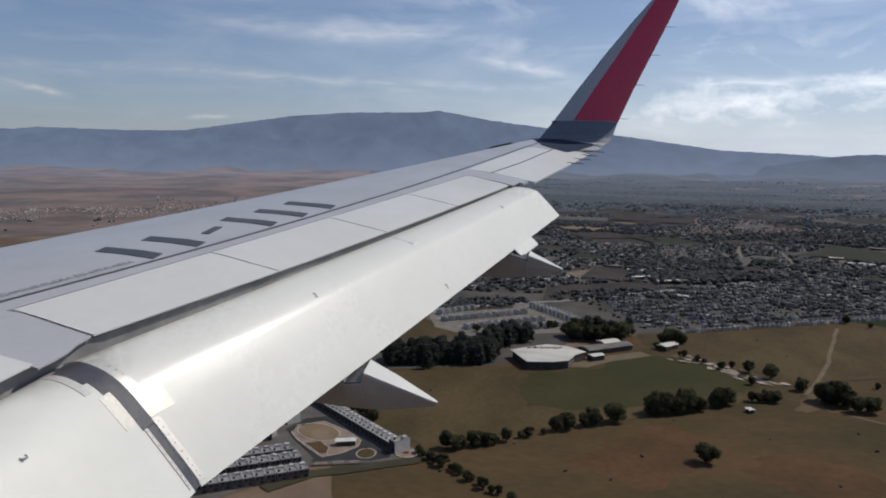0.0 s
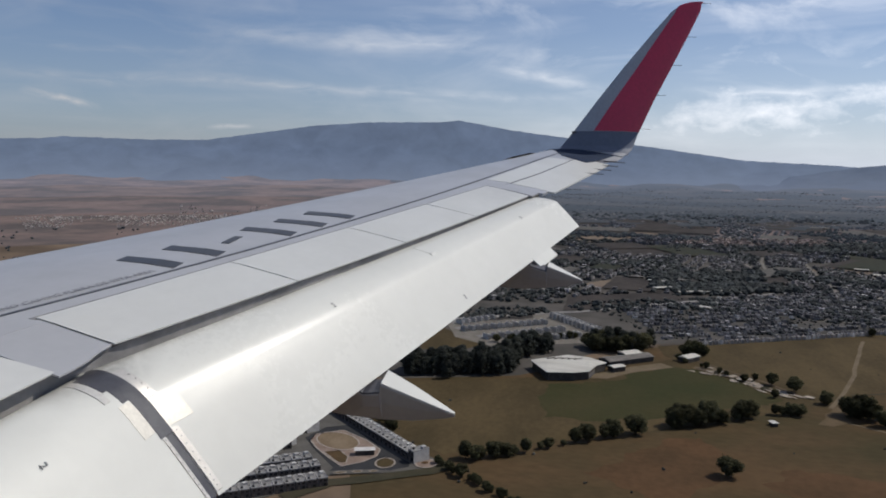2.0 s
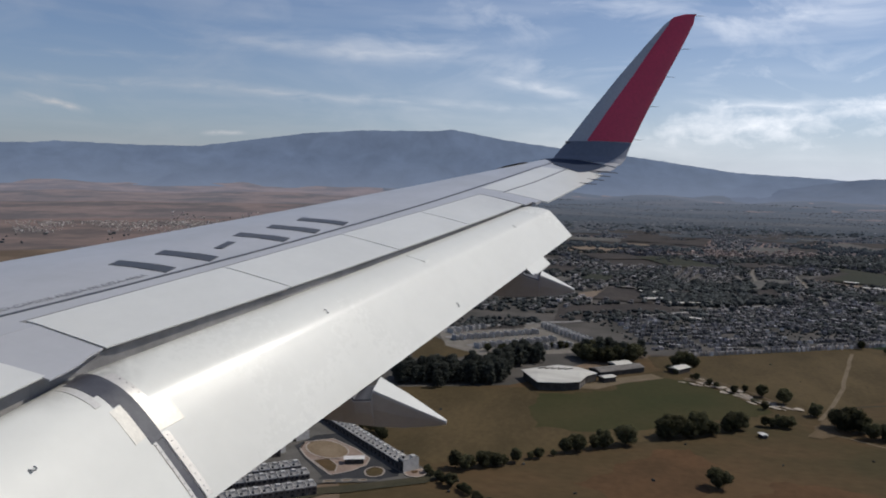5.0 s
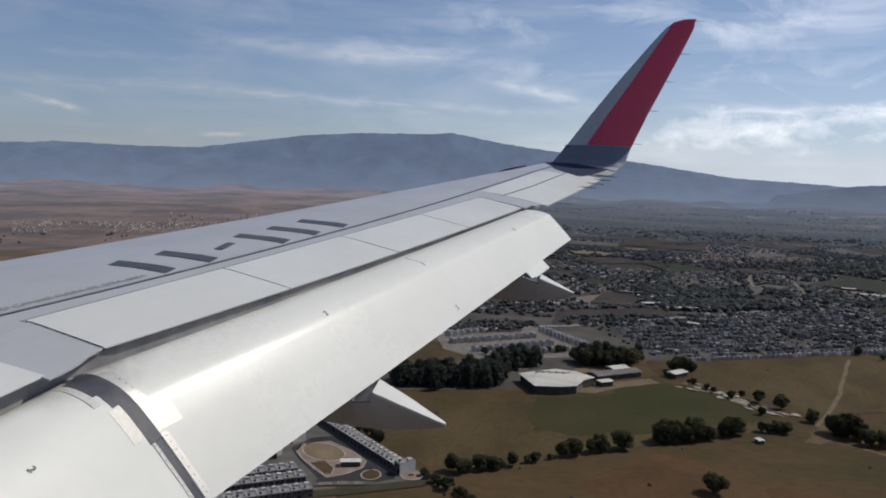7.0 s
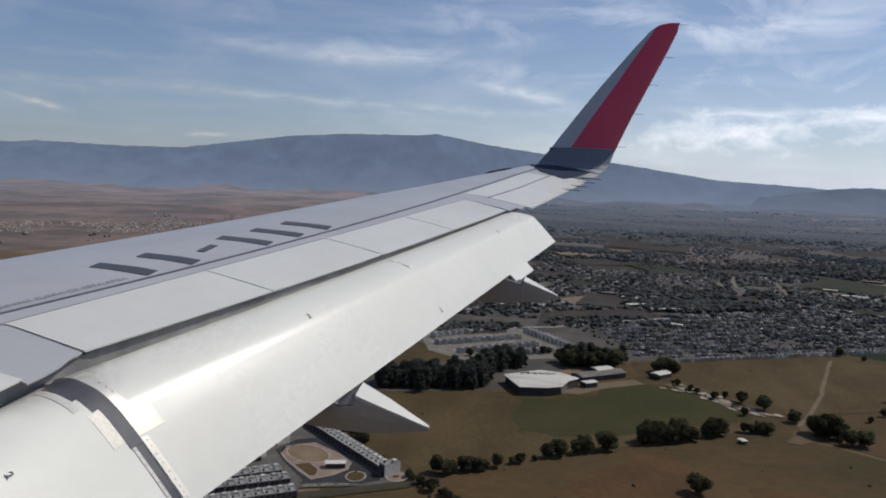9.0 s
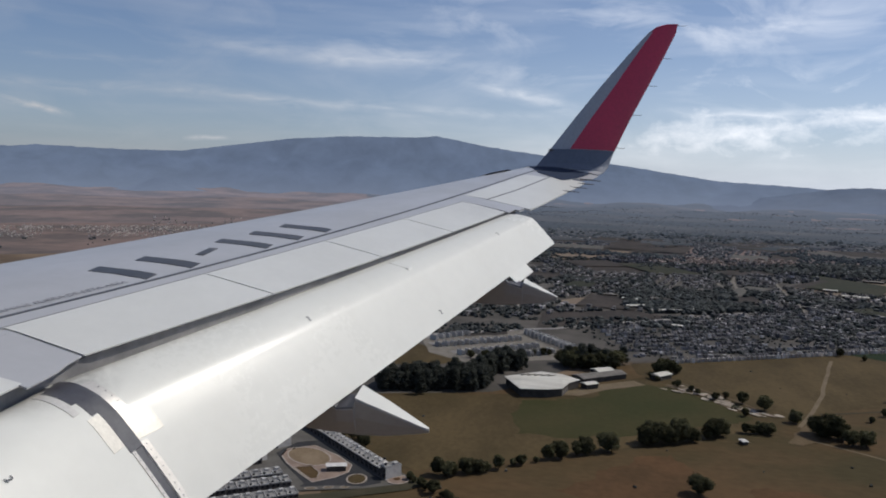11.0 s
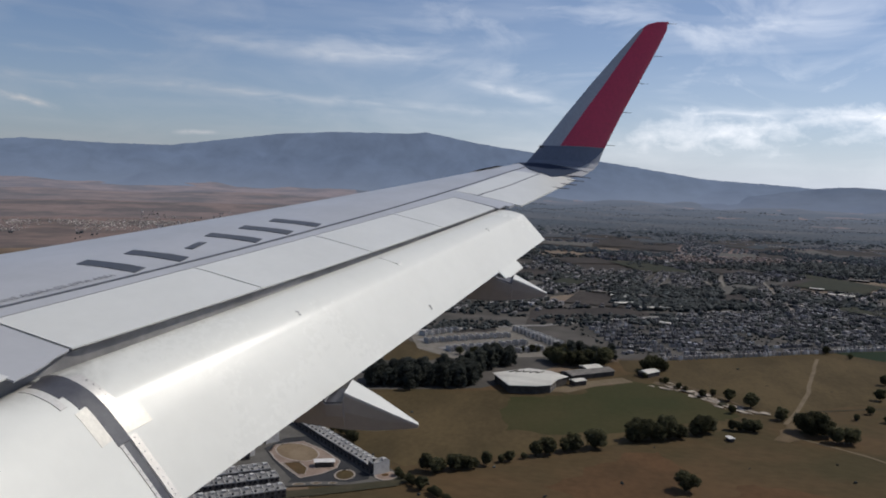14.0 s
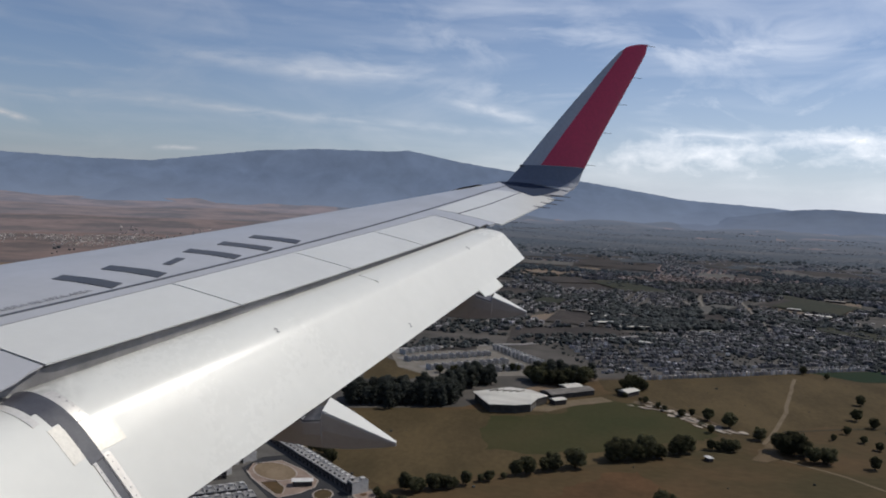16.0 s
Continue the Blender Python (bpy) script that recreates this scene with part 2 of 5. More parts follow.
def worn_gloss(m, keep, lost, size, fine):
    """Let the clear coat be glossy in patches and dulled or speckled in others."""
    nd = Nodes(m.node_tree, False)
    b = [n for n in m.node_tree.nodes if n.type == "BSDF_PRINCIPLED"][0]
    where = nd.add("ShaderNodeTexCoord").outputs["Object"]
    broad = ramp(nd, noise_of(nd, where, size, 3, 0.5), [(0.35, 0.0), (0.65, 1.0)])
    specks = ramp(nd, noise_of(nd, where, fine, 4, 0.7), [(0.4, 0.0), (0.62, 1.0)])
    fac = math_of(nd, "ADD", math_of(nd, "MULTIPLY", broad, 0.82), math_of(nd, "MULTIPLY", specks, 0.18))
    spread = math_of(nd, "ADD", math_of(nd, "MULTIPLY", fac, lost - keep), keep)
    nd.join(spread, b.inputs["Coat Roughness"])
    b.inputs["Specular IOR Level"].default_value = 0.3


worn_gloss(M_FLAP, 0.17, 0.36, 0.4, 16.0)

# grease about the flap's inner end, and along its nose
stain(M_FLAP, (6.42, -5.48, 0.33), (0.75, 0.42, 0.6), (0.12, 0.115, 0.11), 1.0, 5.0)
stain(M_FLAP, (6.15, -5.45, 0.3), (0.35, 0.3, 0.5), (0.22, 0.2, 0.2), 0.6, 6.0)
stain(M_FLAP, (8.3, -6.05, 0.45), (0.5, 0.22, 0.6), (0.36, 0.34, 0.28), 0.35, 4.0)
stain(M_SPOILER, (13.0, -7.35, 0.9), (0.7, 0.6, 1.0), (0.3, 0.3, 0.31), 0.4, 3.0)

# ---- helpers for meshes ----


def part(name, bm, material, parent=None, label="", smooth=False):
    """Link a bmesh as one mesh object, under a thing or part if given."""
    me = bpy.data.meshes.new(name)
    bm.normal_update()
    bm.to_mesh(me)
    bm.free()
    if smooth:
        me.shade_smooth()
        me.set_sharp_from_angle(angle=radians(32))
    me.materials.append(material)
    ob = new(name, me)
    ob.parent = parent
    return tagged(ob, label)


def mesh_part(name, verts, faces, material, parent=None, label="", smooth=False):
    """The same from lists of corners and faces."""
    me = bpy.data.meshes.new(name)
    me.from_pydata(verts, [], faces)
    if smooth:
        me.shade_smooth()
    me.update()
    me.materials.append(material)
    ob = new(name, me)
    ob.parent = parent
    return tagged(ob, label)


def loft(rings, closed=True, caps=True):
    """A skin over rings of equally many points."""
    bm = bmesh.new()
    rows = [[bm.verts.new(q) for q in ring] for ring in rings]
    n = len(rows[0])
    for a, b in zip(rows, rows[1:]):
        for i in range(n if closed else n - 1):
            j = (i + 1) % n
            bm.faces.new((a[i], a[j], b[j], b[i]))
    if caps and closed:
        bm.faces.new(rows[0][::-1])
        bm.faces.new(rows[-1])
    bmesh.ops.recalc_face_normals(bm, faces=bm.faces)
    return bm


def box(bm, x0, x1, y0, y1, z0, z1, m=None):
    v = [Vector((x, y, z)) for z in (z0, z1) for y in (y0, y1) for x in (x0, x1)]
    if m is not None:
        v = [m @ q for q in v]
    v = [bm.verts.new(q) for q in v]
    for f in ((0, 2, 3, 1), (4, 5, 7, 6), (0, 1, 5, 4), (2, 6, 7, 3), (0, 4, 6, 2), (1, 3, 7, 5)):
        bm.faces.new([v[i] for i in f])


def empty(name, m=None, **tags):
    ob = new(name)
    ob.empty_display_size = 0.3
    if m is not None:
        ob.matrix_world = m
    return tagged(ob, **tags)


# ---- the wing ----
KINK, TIP = 6.4, 17.05


def lead(x):
    return -0.504 * (x - 1.975)


def chord(x):
    if x < KINK:
        return 6.081 + lead(x)
    return 3.851 - 2.361 * (x - KINK) / (TIP - KINK)


def wing_z(x):
    s = x - 1.975
    return 0.088 * s + 0.375 * (s / 15.07) ** 2


UPPER = ((0, 0), (0.005, 0.012), (0.02, 0.024), (0.1, 0.048), (0.3, 0.062), (0.5, 0.060), (0.68, 0.046), (0.86, 0.020), (1, -0.004))
LOWER = ((0, 0), (0.01, -0.016), (0.05, -0.032), (0.15, -0.048), (0.35, -0.056), (0.55, -0.044), (0.75, -0.026), (1, -0.010))


def between(table, f):
    return float(np.interp(f, [a for a, b in table], [b for a, b in table]))


def skin(x, f, lift=0.0, table=UPPER):
    """Point of the wing's surface at span x and fraction f of the chord."""
    c = chord(x)
    i = 0.019 + 0.011 * (x - KINK) / 10.65
    return Vector((x, lead(x) - f * c, wing_z(x) + c * (between(table, f) + i * (0.5 - f)) + lift))


def skin_y(x, y, lift=0.0):
    return skin(x, (lead(x) - y) / chord(x), lift)


def hinge(x):
    return 0.641 - 0.0022 * (x - 6.7)


def shroud(x):
    return 0.843 + 0.073 * (x - KINK) / 6.9


def line_y(x):
    return -4.668 - 0.337 * (x - 6.894) - 0.125 * max(1.0 - ((x - 11.0) / 4.6) ** 2, 0.0)


wing = empty("airliner_wing", AIR, label="light grey airliner wing with flaps lowered and a red winglet", category="aircraft wing")
SPAN = [6.66, 8.49, 10.15, 11.66, 13.16]
CANT = 0.075


def fractions(a, b, n):
    return [a + (b - a) * i / n for i in range(n + 1)]


def wing_strip(name, xs, front, back, material, thick, label="", n=8, lift=0.0, cant=0.0):
    """A skin panel between two chord fractions, with thickness; cant: how far inboard its ends run aft."""
    rings = []
    for x in xs:
        fs = fractions(front(x), back(x), n)
        ends = [x - cant * i / n for i in range(n + 1)]
        top = [skin(e, f, lift) for e, f in zip(ends, fs)]
        low = [skin(e, f, lift - thick) for e, f in reversed(list(zip(ends, fs)))]
        rings.append(top + low)
    return part(name, loft(rings), material, wing, label, smooth=False)


def wing_box(name, xs, back):
    rings = []
    nose = [0, 0.004, 0.012, 0.03, 0.06, 0.1, 0.15, 0.22, 0.3, 0.4, 0.5]
    for x in xs:
        b = back(x)
        fs = nose[:10] + [0.4 + (b - 0.4) * k for k in (0.33, 0.66, 1.0)]
        top = [skin(x, f) for f in fs]
        low = [skin(x, f, 0, LOWER) for f in reversed(fs[1:])]
        rings.append(top + low)
    ob = part(name, loft(rings), M_WING, wing, "light grey painted wing skin", smooth=True)
    return ob


wing_box("wing_skin_inner", [1.9, 3.0, 4.2, 5.3, 6.0, 6.3, 6.631], lambda x: 0.68)
wing_strip("shroud_panel", fractions(6.09, 6.645, 4), lambda x: 0.66, lambda x: 0.868 - 0.022 * min(max((x - 6.33) / 0.3, 0.0), 1.0), M_WING, 0.012, "light grey fixed trailing edge panel", cant=CANT)
wing_box("wing_skin_middle", [6.631, 7.5, 8.411, 9.2, 10.073, 10.8, 11.594, 12.5, 13.351], hinge)
wing_box("wing_skin_outer", [13.351, 13.9, 14.6, 15.3, 16.0, 16.6, 16.95], lambda x: 1.0 if x > 16.2 else 0.70)
for a, b in zip(SPAN, SPAN[1:]):
    wing_strip("spoiler", fractions(a + 0.009, b - 0.009, 4), lambda x: hinge(x) + 0.006, shroud, M_SPOILER, 0.012, "off-white spoiler panel lying flush", lift=0.001, cant=CANT)
wing_strip("spoiler", fractions(2.6, 6.045, 4), lambda x: 0.684, lambda x: 0.853, M_SPOILER, 0.012, lift=0.001)


def aileron_front(x):
    return 0.706 - 0.034 * max(0.0, (x - 14.6) / 1.1)


def line_share(x):
    return (lead(x) - line_y(x)) / chord(x)


wing_strip("fixed_panel", fractions(13.158, 13.40, 1), lambda x: hinge(x) + 0.004, lambda x: 0.93, M_WING, 0.02, "grey fixed panel between spoiler and aileron", lift=0.002, cant=0.04)
wing_strip("aileron", fractions(13.55, 16.15, 5), lambda x: aileron_front(x) + 0.006, lambda x: 1.0, M_SPOILER, 0.02, "off-white aileron in neutral position", lift=0.002)
wing_strip("wing_panel", fractions(13.56, 15.9, 8), lambda x: line_share(x) + 0.03, lambda x: aileron_front(x) - 0.006, M_SPOILER, 0.01, "off-white panel ahead of the aileron", lift=0.003)
wing_strip("fixed_panel", fractions(13.353, 13.54, 1), lambda x: 0.703, lambda x: 0.957, M_WING, 0.03, "grey fixed panel between spoiler and aileron")


# flap section: aft and up from its nose, for the inner end
FLAP_TOP = ((0, 0), (-0.03, 0.08), (-0.12, 0.18), (-0.27, 0.215), (-0.45, 0.165), (-0.6, 0.068), (-0.72, -0.055), (-0.85, -0.205), (-1.06, -0.46), (-1.17, -0.60))
FLAP_LOW = ((-1.15, -0.60), (-1.0, -0.45), (-0.75, -0.22), (-0.5, -0.08), (-0.2, -0.08), (-0.05, -0.05))


def smooth_curve(pts, n=5):
    """Catmull-Rom through points."""
    out = []
    for i in range(len(pts) - 1):
        p = [Vector(pts[max(0, min(len(pts) - 1, i + k))]) for k in (-1, 0, 1, 2)]
        for j in range(n):
            t = j / n
            out.append(0.5 * ((2 * p[1]) + (p[2] - p[0]) * t + (2 * p[0] - 5 * p[1] + 4 * p[2] - p[3]) * t * t + (3 * p[1] - p[0] - 3 * p[2] + p[3]) * t ** 3))
    return out + [Vector(pts[-1])]


FLAP_CURVE = smooth_curve(FLAP_TOP)


def outer_flap(x, q):
    """Point of the outer flap at span x, section point q."""
    k = (x - 6.45) / 6.75
    y0, z0 = -5.33 - 2.38 * k, 0.15 + 0.95 * k
    return Vector((x, y0 + q[0] * (1 - 0.32 * k), z0 + q[1] * (1 - 0.42 * k) * (1 - 0.6 * k if q[1] > 0 else 1)))


def inner_flap(x, q):
    return Vector((x, -5.31 + q[0], 0.14 - 0.088 * (6.3 - x) + q[1]))


def flap_ring(at, x, inset=0.0):
    return [at(x, q) for q in FLAP_CURVE] + [at(x, q) for q in FLAP_LOW]


OUTER_FLAP = part("outer_flap", loft([flap_ring(outer_flap, x) for x in fractions(6.385, 13.2, 14)]), M_FLAP, wing, "glossy off-white lowered flap", smooth=True)
INNER_FLAP = part("inner_flap", loft([flap_ring(inner_flap, x) for x in fractions(2.1, 6.3, 8)]), M_FLAP, wing, "glossy off-white lowered flap", smooth=True)


def flap_band(name, at, x0, x1, a, b, material, lift, label="", n=10, under=None):
    """A thin plate on a flap between two shares of its section."""
    idx = fractions(a * (len(FLAP_CURVE) - 1), b * (len(FLAP_CURVE) - 1), n)

    def q(i):
        j = min(int(i), len(FLAP_CURVE) - 2)
        return FLAP_CURVE[j].lerp(FLAP_CURVE[j + 1], i - j)
    rings = []
    for x in (x0, x1):
        up = [at(x, q(i)) + Vector((0, -0.6, 0.8)) * lift for i in idx]
        rings.append(up + [at(x, q(i)) - Vector((0, -0.6, 0.8)) * 0.01 for i in reversed(idx)])
    return part(name, loft(rings), material, under or wing, label)


# cove behind the spoilers and the gap between the flaps
def cove(x):
    f = shroud(max(x, KINK))
    return [skin(x, f - 0.012, -0.045), skin(x, f - 0.012, -0.32), skin(x, f - 0.17, -0.34), skin(x, f - 0.17, -0.05)]


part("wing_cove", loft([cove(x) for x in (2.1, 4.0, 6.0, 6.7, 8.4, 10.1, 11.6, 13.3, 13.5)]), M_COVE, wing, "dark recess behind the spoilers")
flap_band("gap_seal", inner_flap, 6.29, 6.40, 0.05, 0.99, M_DARK, -0.03, "dark gap between two flaps")
for x, a, b in ((6.205, 0.14, 0.30), (6.15, 0.30, 0.45), (6.19, 0.45, 0.54), (6.25, 0.54, 0.76)):
    flap_band("gap_seal", inner_flap, x, 6.386, a, b, M_DARK, 0.003, "dark stepped seal between two flaps")
flap_band("flap_lip", outer_flap, 6.265, 6.39, 0.14, 0.38, M_FLAP, 0.004, "grease-stained lip at the flap's inner end", under=OUTER_FLAP)
flap_band("rub_strip", outer_flap, 6.315, 6.47, 0.38, 0.575, M_METAL, 0.006, "bare metal rub strip with rivets", under=OUTER_FLAP)
flap_band("doubler_plate", outer_flap, 6.365, 6.60, 0.578, 0.735, M_PLATE, 0.003, "polished metal doubler plate", under=OUTER_FLAP)
flap_band("rub_strip", outer_flap, 6.388, 6.44, 0.748, 0.97, M_METAL, 0.006, under=OUTER_FLAP)
flap_band("rub_strip", inner_flap, 6.07, 6.132, 0.30, 0.50, M_METAL, 0.005, "bare metal rub strip", under=INNER_FLAP)
flap_band("doubler_plate", inner_flap, 6.13, 6.248, 0.545, 0.725, M_PLATE, 0.0025, "polished metal doubler plate", under=INNER_FLAP)
flap_band("rub_strip", inner_flap, 6.262, 6.29, 0.76, 0.97, M_METAL, 0.006, under=INNER_FLAP)
# the end slot's darkness is put on as a dark strip
flap_band("end_seal", outer_flap, 13.205, 13.235, 0.1, 0.42, M_DARK, 0.002, "dark strip for the slot at the flap's outer end", under=OUTER_FLAP)


# end tab on the trailing edge beside the second fairing, and a small vane on the nose
part("flap_tab", loft([[outer_flap(x, q) + Vector((0, dy, dz)) for q, dy, dz in ((FLAP_CURVE[43], 0, 0.003), (FLAP_CURVE[45], 0, 0.004), (FLAP_CURVE[45], -0.10, -0.085), (FLAP_CURVE[45], -0.10, -0.10), (FLAP_CURVE[43], 0, -0.02))] for x in (11.62, 12.15)]), M_FLAP, OUTER_FLAP)
part("flap_vane", loft([[outer_flap(x, FLAP_CURVE[i]) + Vector((0, 0, h)) for i, h in ((13, -0.01), (16, 0.008), (23, 0.012), (25, -0.01))] for x in (10.08, 10.16)]), M_FLAP, OUTER_FLAP, "small raised bracket")

# flap track fairings
def fairing(x, step, rows, label):
    """A canoe under the flap, with a cap aft of step. rows: y, top, bottom, half width."""
    rings = []
    for y, top, low, w in rows:
        b = (top - low) * 0.5
        up = top + 0.45 * w
        rings.append([Vector((x + sx * w * kx, y, z)) for sx, kx, z in
                      ((-1, 0.94, top), (1, 0.92, up), (1, 1.0, top - 0.02), (1, 0.74, low + b), (1, 0.12, low), (-1, 0.12, low), (-1, 0.74, low + b), (-1, 1.0, top - 0.02))])
    # underside grey with the sides' shade painted in, darker than the cap
    body = part("flap_track_fairing", loft(rings), M_UNDER_SHADE, wing, label)
    lid = [r for r in rows if r[0] < step]
    cap = []
    for y, top, low, w in lid:
        up = top + 0.45 * w
        cap.append([Vector((x + sx * w * kx, y, z)) for sx, kx, z in ((-1, 0.96, top + 0.004), (1, 0.94, up + 0.004), (1, 0.94, up - 0.01), (-1, 0.96, top - 0.012))])
    part("fairing_cap", loft(cap), M_FLAP, body, "off-white upper face")
    # dark strip that paints shade over the top ahead of the cap
    slot = []
    for y, top, low, w in [r for r in rows if step - 0.35 < r[0] and r[0] > step][-3:]:
        up = top + 0.45 * w
        slot.append([Vector((x + sx * w * kx, y, z)) for sx, kx, z in ((-1, 0.985, top - 0.008), (-1, 0.97, top + 0.004), (1, 0.96, up + 0.004), (1, 0.96, up - 0.01))])
    part("seal", loft(slot), M_DARK, body, "dark strip painted as shade ahead of the cap")
    return body


LABEL = "pointed grey flap track fairing, sides painted darker as shade, off-white top"
fairing(8.12, -7.13, [(-4.2, 0.2, 0.1, 0.04), (-5.0, 0.18, -0.25, 0.09), (-6.0, 0.2, -0.42, 0.11), (-6.38, 0.22, -0.44, 0.11), (-6.6, 0.1, -0.45, 0.11), (-6.84, -0.1, -0.465, 0.115), (-6.97, -0.21, -0.468, 0.12), (-7.125, -0.19, -0.47, 0.12), (-7.14, -0.107, -0.47, 0.118), (-7.4, -0.205, -0.455, 0.085), (-7.7, -0.325, -0.405, 0.03), (-7.78, -0.355, -0.385, 0.012)], LABEL)
fairing(11.62, -8.22, [(-5.6, 0.75, 0.62, 0.04), (-6.4, 0.7, 0.35, 0.08), (-7.2, 0.7, 0.12, 0.08), (-7.53, 0.74, 0.1, 0.083), (-7.72, 0.66, 0.09, 0.085), (-7.9, 0.5, 0.09, 0.085), (-8.02, 0.4, 0.10, 0.086), (-8.21, 0.35, 0.12, 0.082), (-8.225, 0.41, 0.122, 0.081), (-8.45, 0.325, 0.15, 0.045), (-8.66, 0.245, 0.215, 0.01)], LABEL)


# the winglet, rolled up from the wing's end; rows: x, leading y, trailing y, z
def winglet_at(k):
    """k 0..1 from root to top: leading and trailing points."""
    table = ((0.0, 16.95, lead(16.95), lead(16.95) - chord(16.95), wing_z(16.95)), (0.08, 17.1, -7.74, -9.15, 1.66), (0.16, 17.22, -7.87, -9.23, 1.82), (0.24, 17.32, -8.06, -9.31, 2.08),
             (0.4, 17.45, -8.53, -9.59, 2.75), (0.6, 17.58, -9.02, -9.90, 3.42), (0.8, 17.7, -9.51, -10.19, 4.05), (0.93, 17.78, -9.84, -10.36, 4.45), (0.975, 17.8, -10.0, -10.37, 4.57), (1.0, 17.81, -10.2, -10.4, 4.62))
    ks = [r[0] for r in table]
    return [float(np.interp(k, ks, [r[j] for r in table])) for j in range(1, 5)]


def winglet_band(name, k0, k1, f0, f1, material, label="", proud=0.0, n=14, rim=lambda share: 0.0, under=None):
    """Skin of the winglet from k0 to k1, between chord shares f0 and f1; rim raises its lower edge along the chord."""
    rings = []
    for j in range(n + 1):
        ring = []
        for side, back in ((1, False), (-1, True)):
            for i in (range(17) if not back else range(16, -1, -1)):
                share = i / 16
                low = k0 + rim(share)
                k = low + (k1 - low) * j / n
                x, ya, yb, z = winglet_at(k)
                f = f0(k) + (f1(k) - f0(k)) * share
                slope = min(k / 0.24, 1.0)
                out = Vector((-slope, 0, 1 - 0.75 * slope)).normalized()
                t = (ya - yb) * 0.055 * max(4 * f * (1 - f), 0.0) ** 0.6 + 0.006 + proud
                blend = max(1.0 - k / 0.12, 0.0)
                c = chord(16.95)
                flush = c * (between(UPPER, f) + 0.03 * (0.5 - f)) + 0.004 + proud if side > 0 else -c * between(LOWER, f) - c * 0.03 * (0.5 - f) + 0.002
                t += (flush - t) * blend
                sweep = 0.07 * math.exp(-((k - 0.07) / 0.06) ** 2) * f * f
                ring.append(Vector((x, ya + (yb - ya) * f, z + sweep)) + out * (t * side))
        rings.append(ring)
    return part(name, loft(rings), material, under or wing, label, smooth=True)


WINGLET = winglet_band("winglet", 0.0, 1.0, lambda k: 0.0, lambda k: 1.0, M_WING, "light grey winglet body", n=75)


def skirt(share):
    return 0.235 * max((share - 0.70) / 0.28, 0.0) ** 1.15


winglet_band("winglet_panel", 0.25, 0.995, lambda k: 0.0, lambda k: 1.0, M_GREY, "blue-grey winglet face", 0.006, n=60, under=WINGLET)
winglet_band("winglet_panel", 0.0, 0.2525, lambda k: 0.0, lambda k: 1.0, M_BASE, "dark blue-grey winglet root", 0.0095, n=30, rim=skirt, under=WINGLET)
winglet_band("winglet_panel", 0.254, 0.996, lambda k: float(np.interp(k, (0.254, 0.6, 0.8, 0.92, 0.96, 1), (0.31, 0.30, 0.23, 0.16, 0.0, 0.0))), lambda k: 1.0, M_RED, "red painted winglet face", 0.012, n=60, under=WINGLET)
x, ya, yb, z = winglet_at(0.25)
part("winglet_light", loft([[Vector((x + dx, ya + dy, z + dz)) for dx, dz in ((-0.05, -0.02), (-0.05, 0.02), (0.02, 0.02), (0.02, -0.02))] for dy in (0.02, -0.07)]), M_DARK, WINGLET, "dark fitting on the leading edge")


def rod(a, b, r, n=6):
    a, b = Vector(a), Vector(b)
    d = (b - a).normalized()
    s = d.cross(Vector((0.3, 0.2, 1))).normalized()
    t = d.cross(s)
    return loft([[q + (s * math.cos(6.2832 * i / n) + t * math.sin(6.2832 * i / n)) * rr for i in range(n)] for q, rr in ((a, r), (b, r * 0.5))])


for k in (0.27, 0.43, 0.6, 0.77, 0.985):
    x, ya, yb, z = winglet_at(k)
    part("static_wick", rod((x, yb + 0.02, z), (x, yb - 0.17, z - 0.005), 0.006), M_DARK, WINGLET, "thin dark static discharge wick")
for x in (15.2, 15.6, 16.0, 16.4):
    q = skin(x, 1.0)
    part("static_wick", rod(q + Vector((0, 0.22, 0.02)), q + Vector((0.03, -0.2, 0.0)), 0.012), M_DARK, wing, "thin dark static discharge wick")
part("wing_light", loft([[skin(x, f, 0.03 * w) for f in (0.0, 0.04, 0.09)] for x, w in ((15.6, 0), (15.8, 1), (16.3, 1), (16.5, 0))], closed=True), M_DARK, wing, "dark leading edge fitting")


# painted markings lie a hair above the skin
def marking(name, x0, x1, ya, yb, material, lift=0.004, n=24, label=""):
    """A painted strip; ya, yb give its edges as functions of x."""
    rings = []
    for x in fractions(x0, x1, n):
        ys = fractions(ya(x), yb(x), 6)
        rings.append([skin_y(x, y, lift) for y in ys] + [skin_y(x, y, lift - 0.006) for y in reversed(ys)])
    return part(name, loft(rings), material, wing, label)




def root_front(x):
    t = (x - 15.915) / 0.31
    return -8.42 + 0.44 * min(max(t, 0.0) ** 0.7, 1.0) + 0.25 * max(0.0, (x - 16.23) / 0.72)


# shade of the upturned root, painted dark navy on the flat skin
marking("winglet_root", 15.916, 16.97, root_front, lambda x: -8.421 - 0.48 * (max(x - 15.915, 0.0) / 1.03) ** 0.75, M_ROOT_SHADE, 0.008, n=22, label="winglet root with the curve's shade painted dark navy")
marking("walkway_line", 2.2, 16.9, lambda x: line_y(x) + 0.018, lambda x: line_y(x) - 0.018, M_MARK, label="dark painted walkway line")
marking("seam", 13.56, 16.1, lambda x: skin(x, aileron_front(x)).y + 0.012, lambda x: skin(x, aileron_front(x)).y - 0.012, M_MARK, n=10)
for i in range(6):
    x = 8.18 + 0.48 * i
    top, low, half = (0.68, 0.08, 0.085) if i != 2 else (0.44, 0.35, 0.15)
    marking("marking_bar", x - half, x + half, lambda q: line_y(x) + top, lambda q: line_y(x) + low, M_MARK, 0.005, 3)


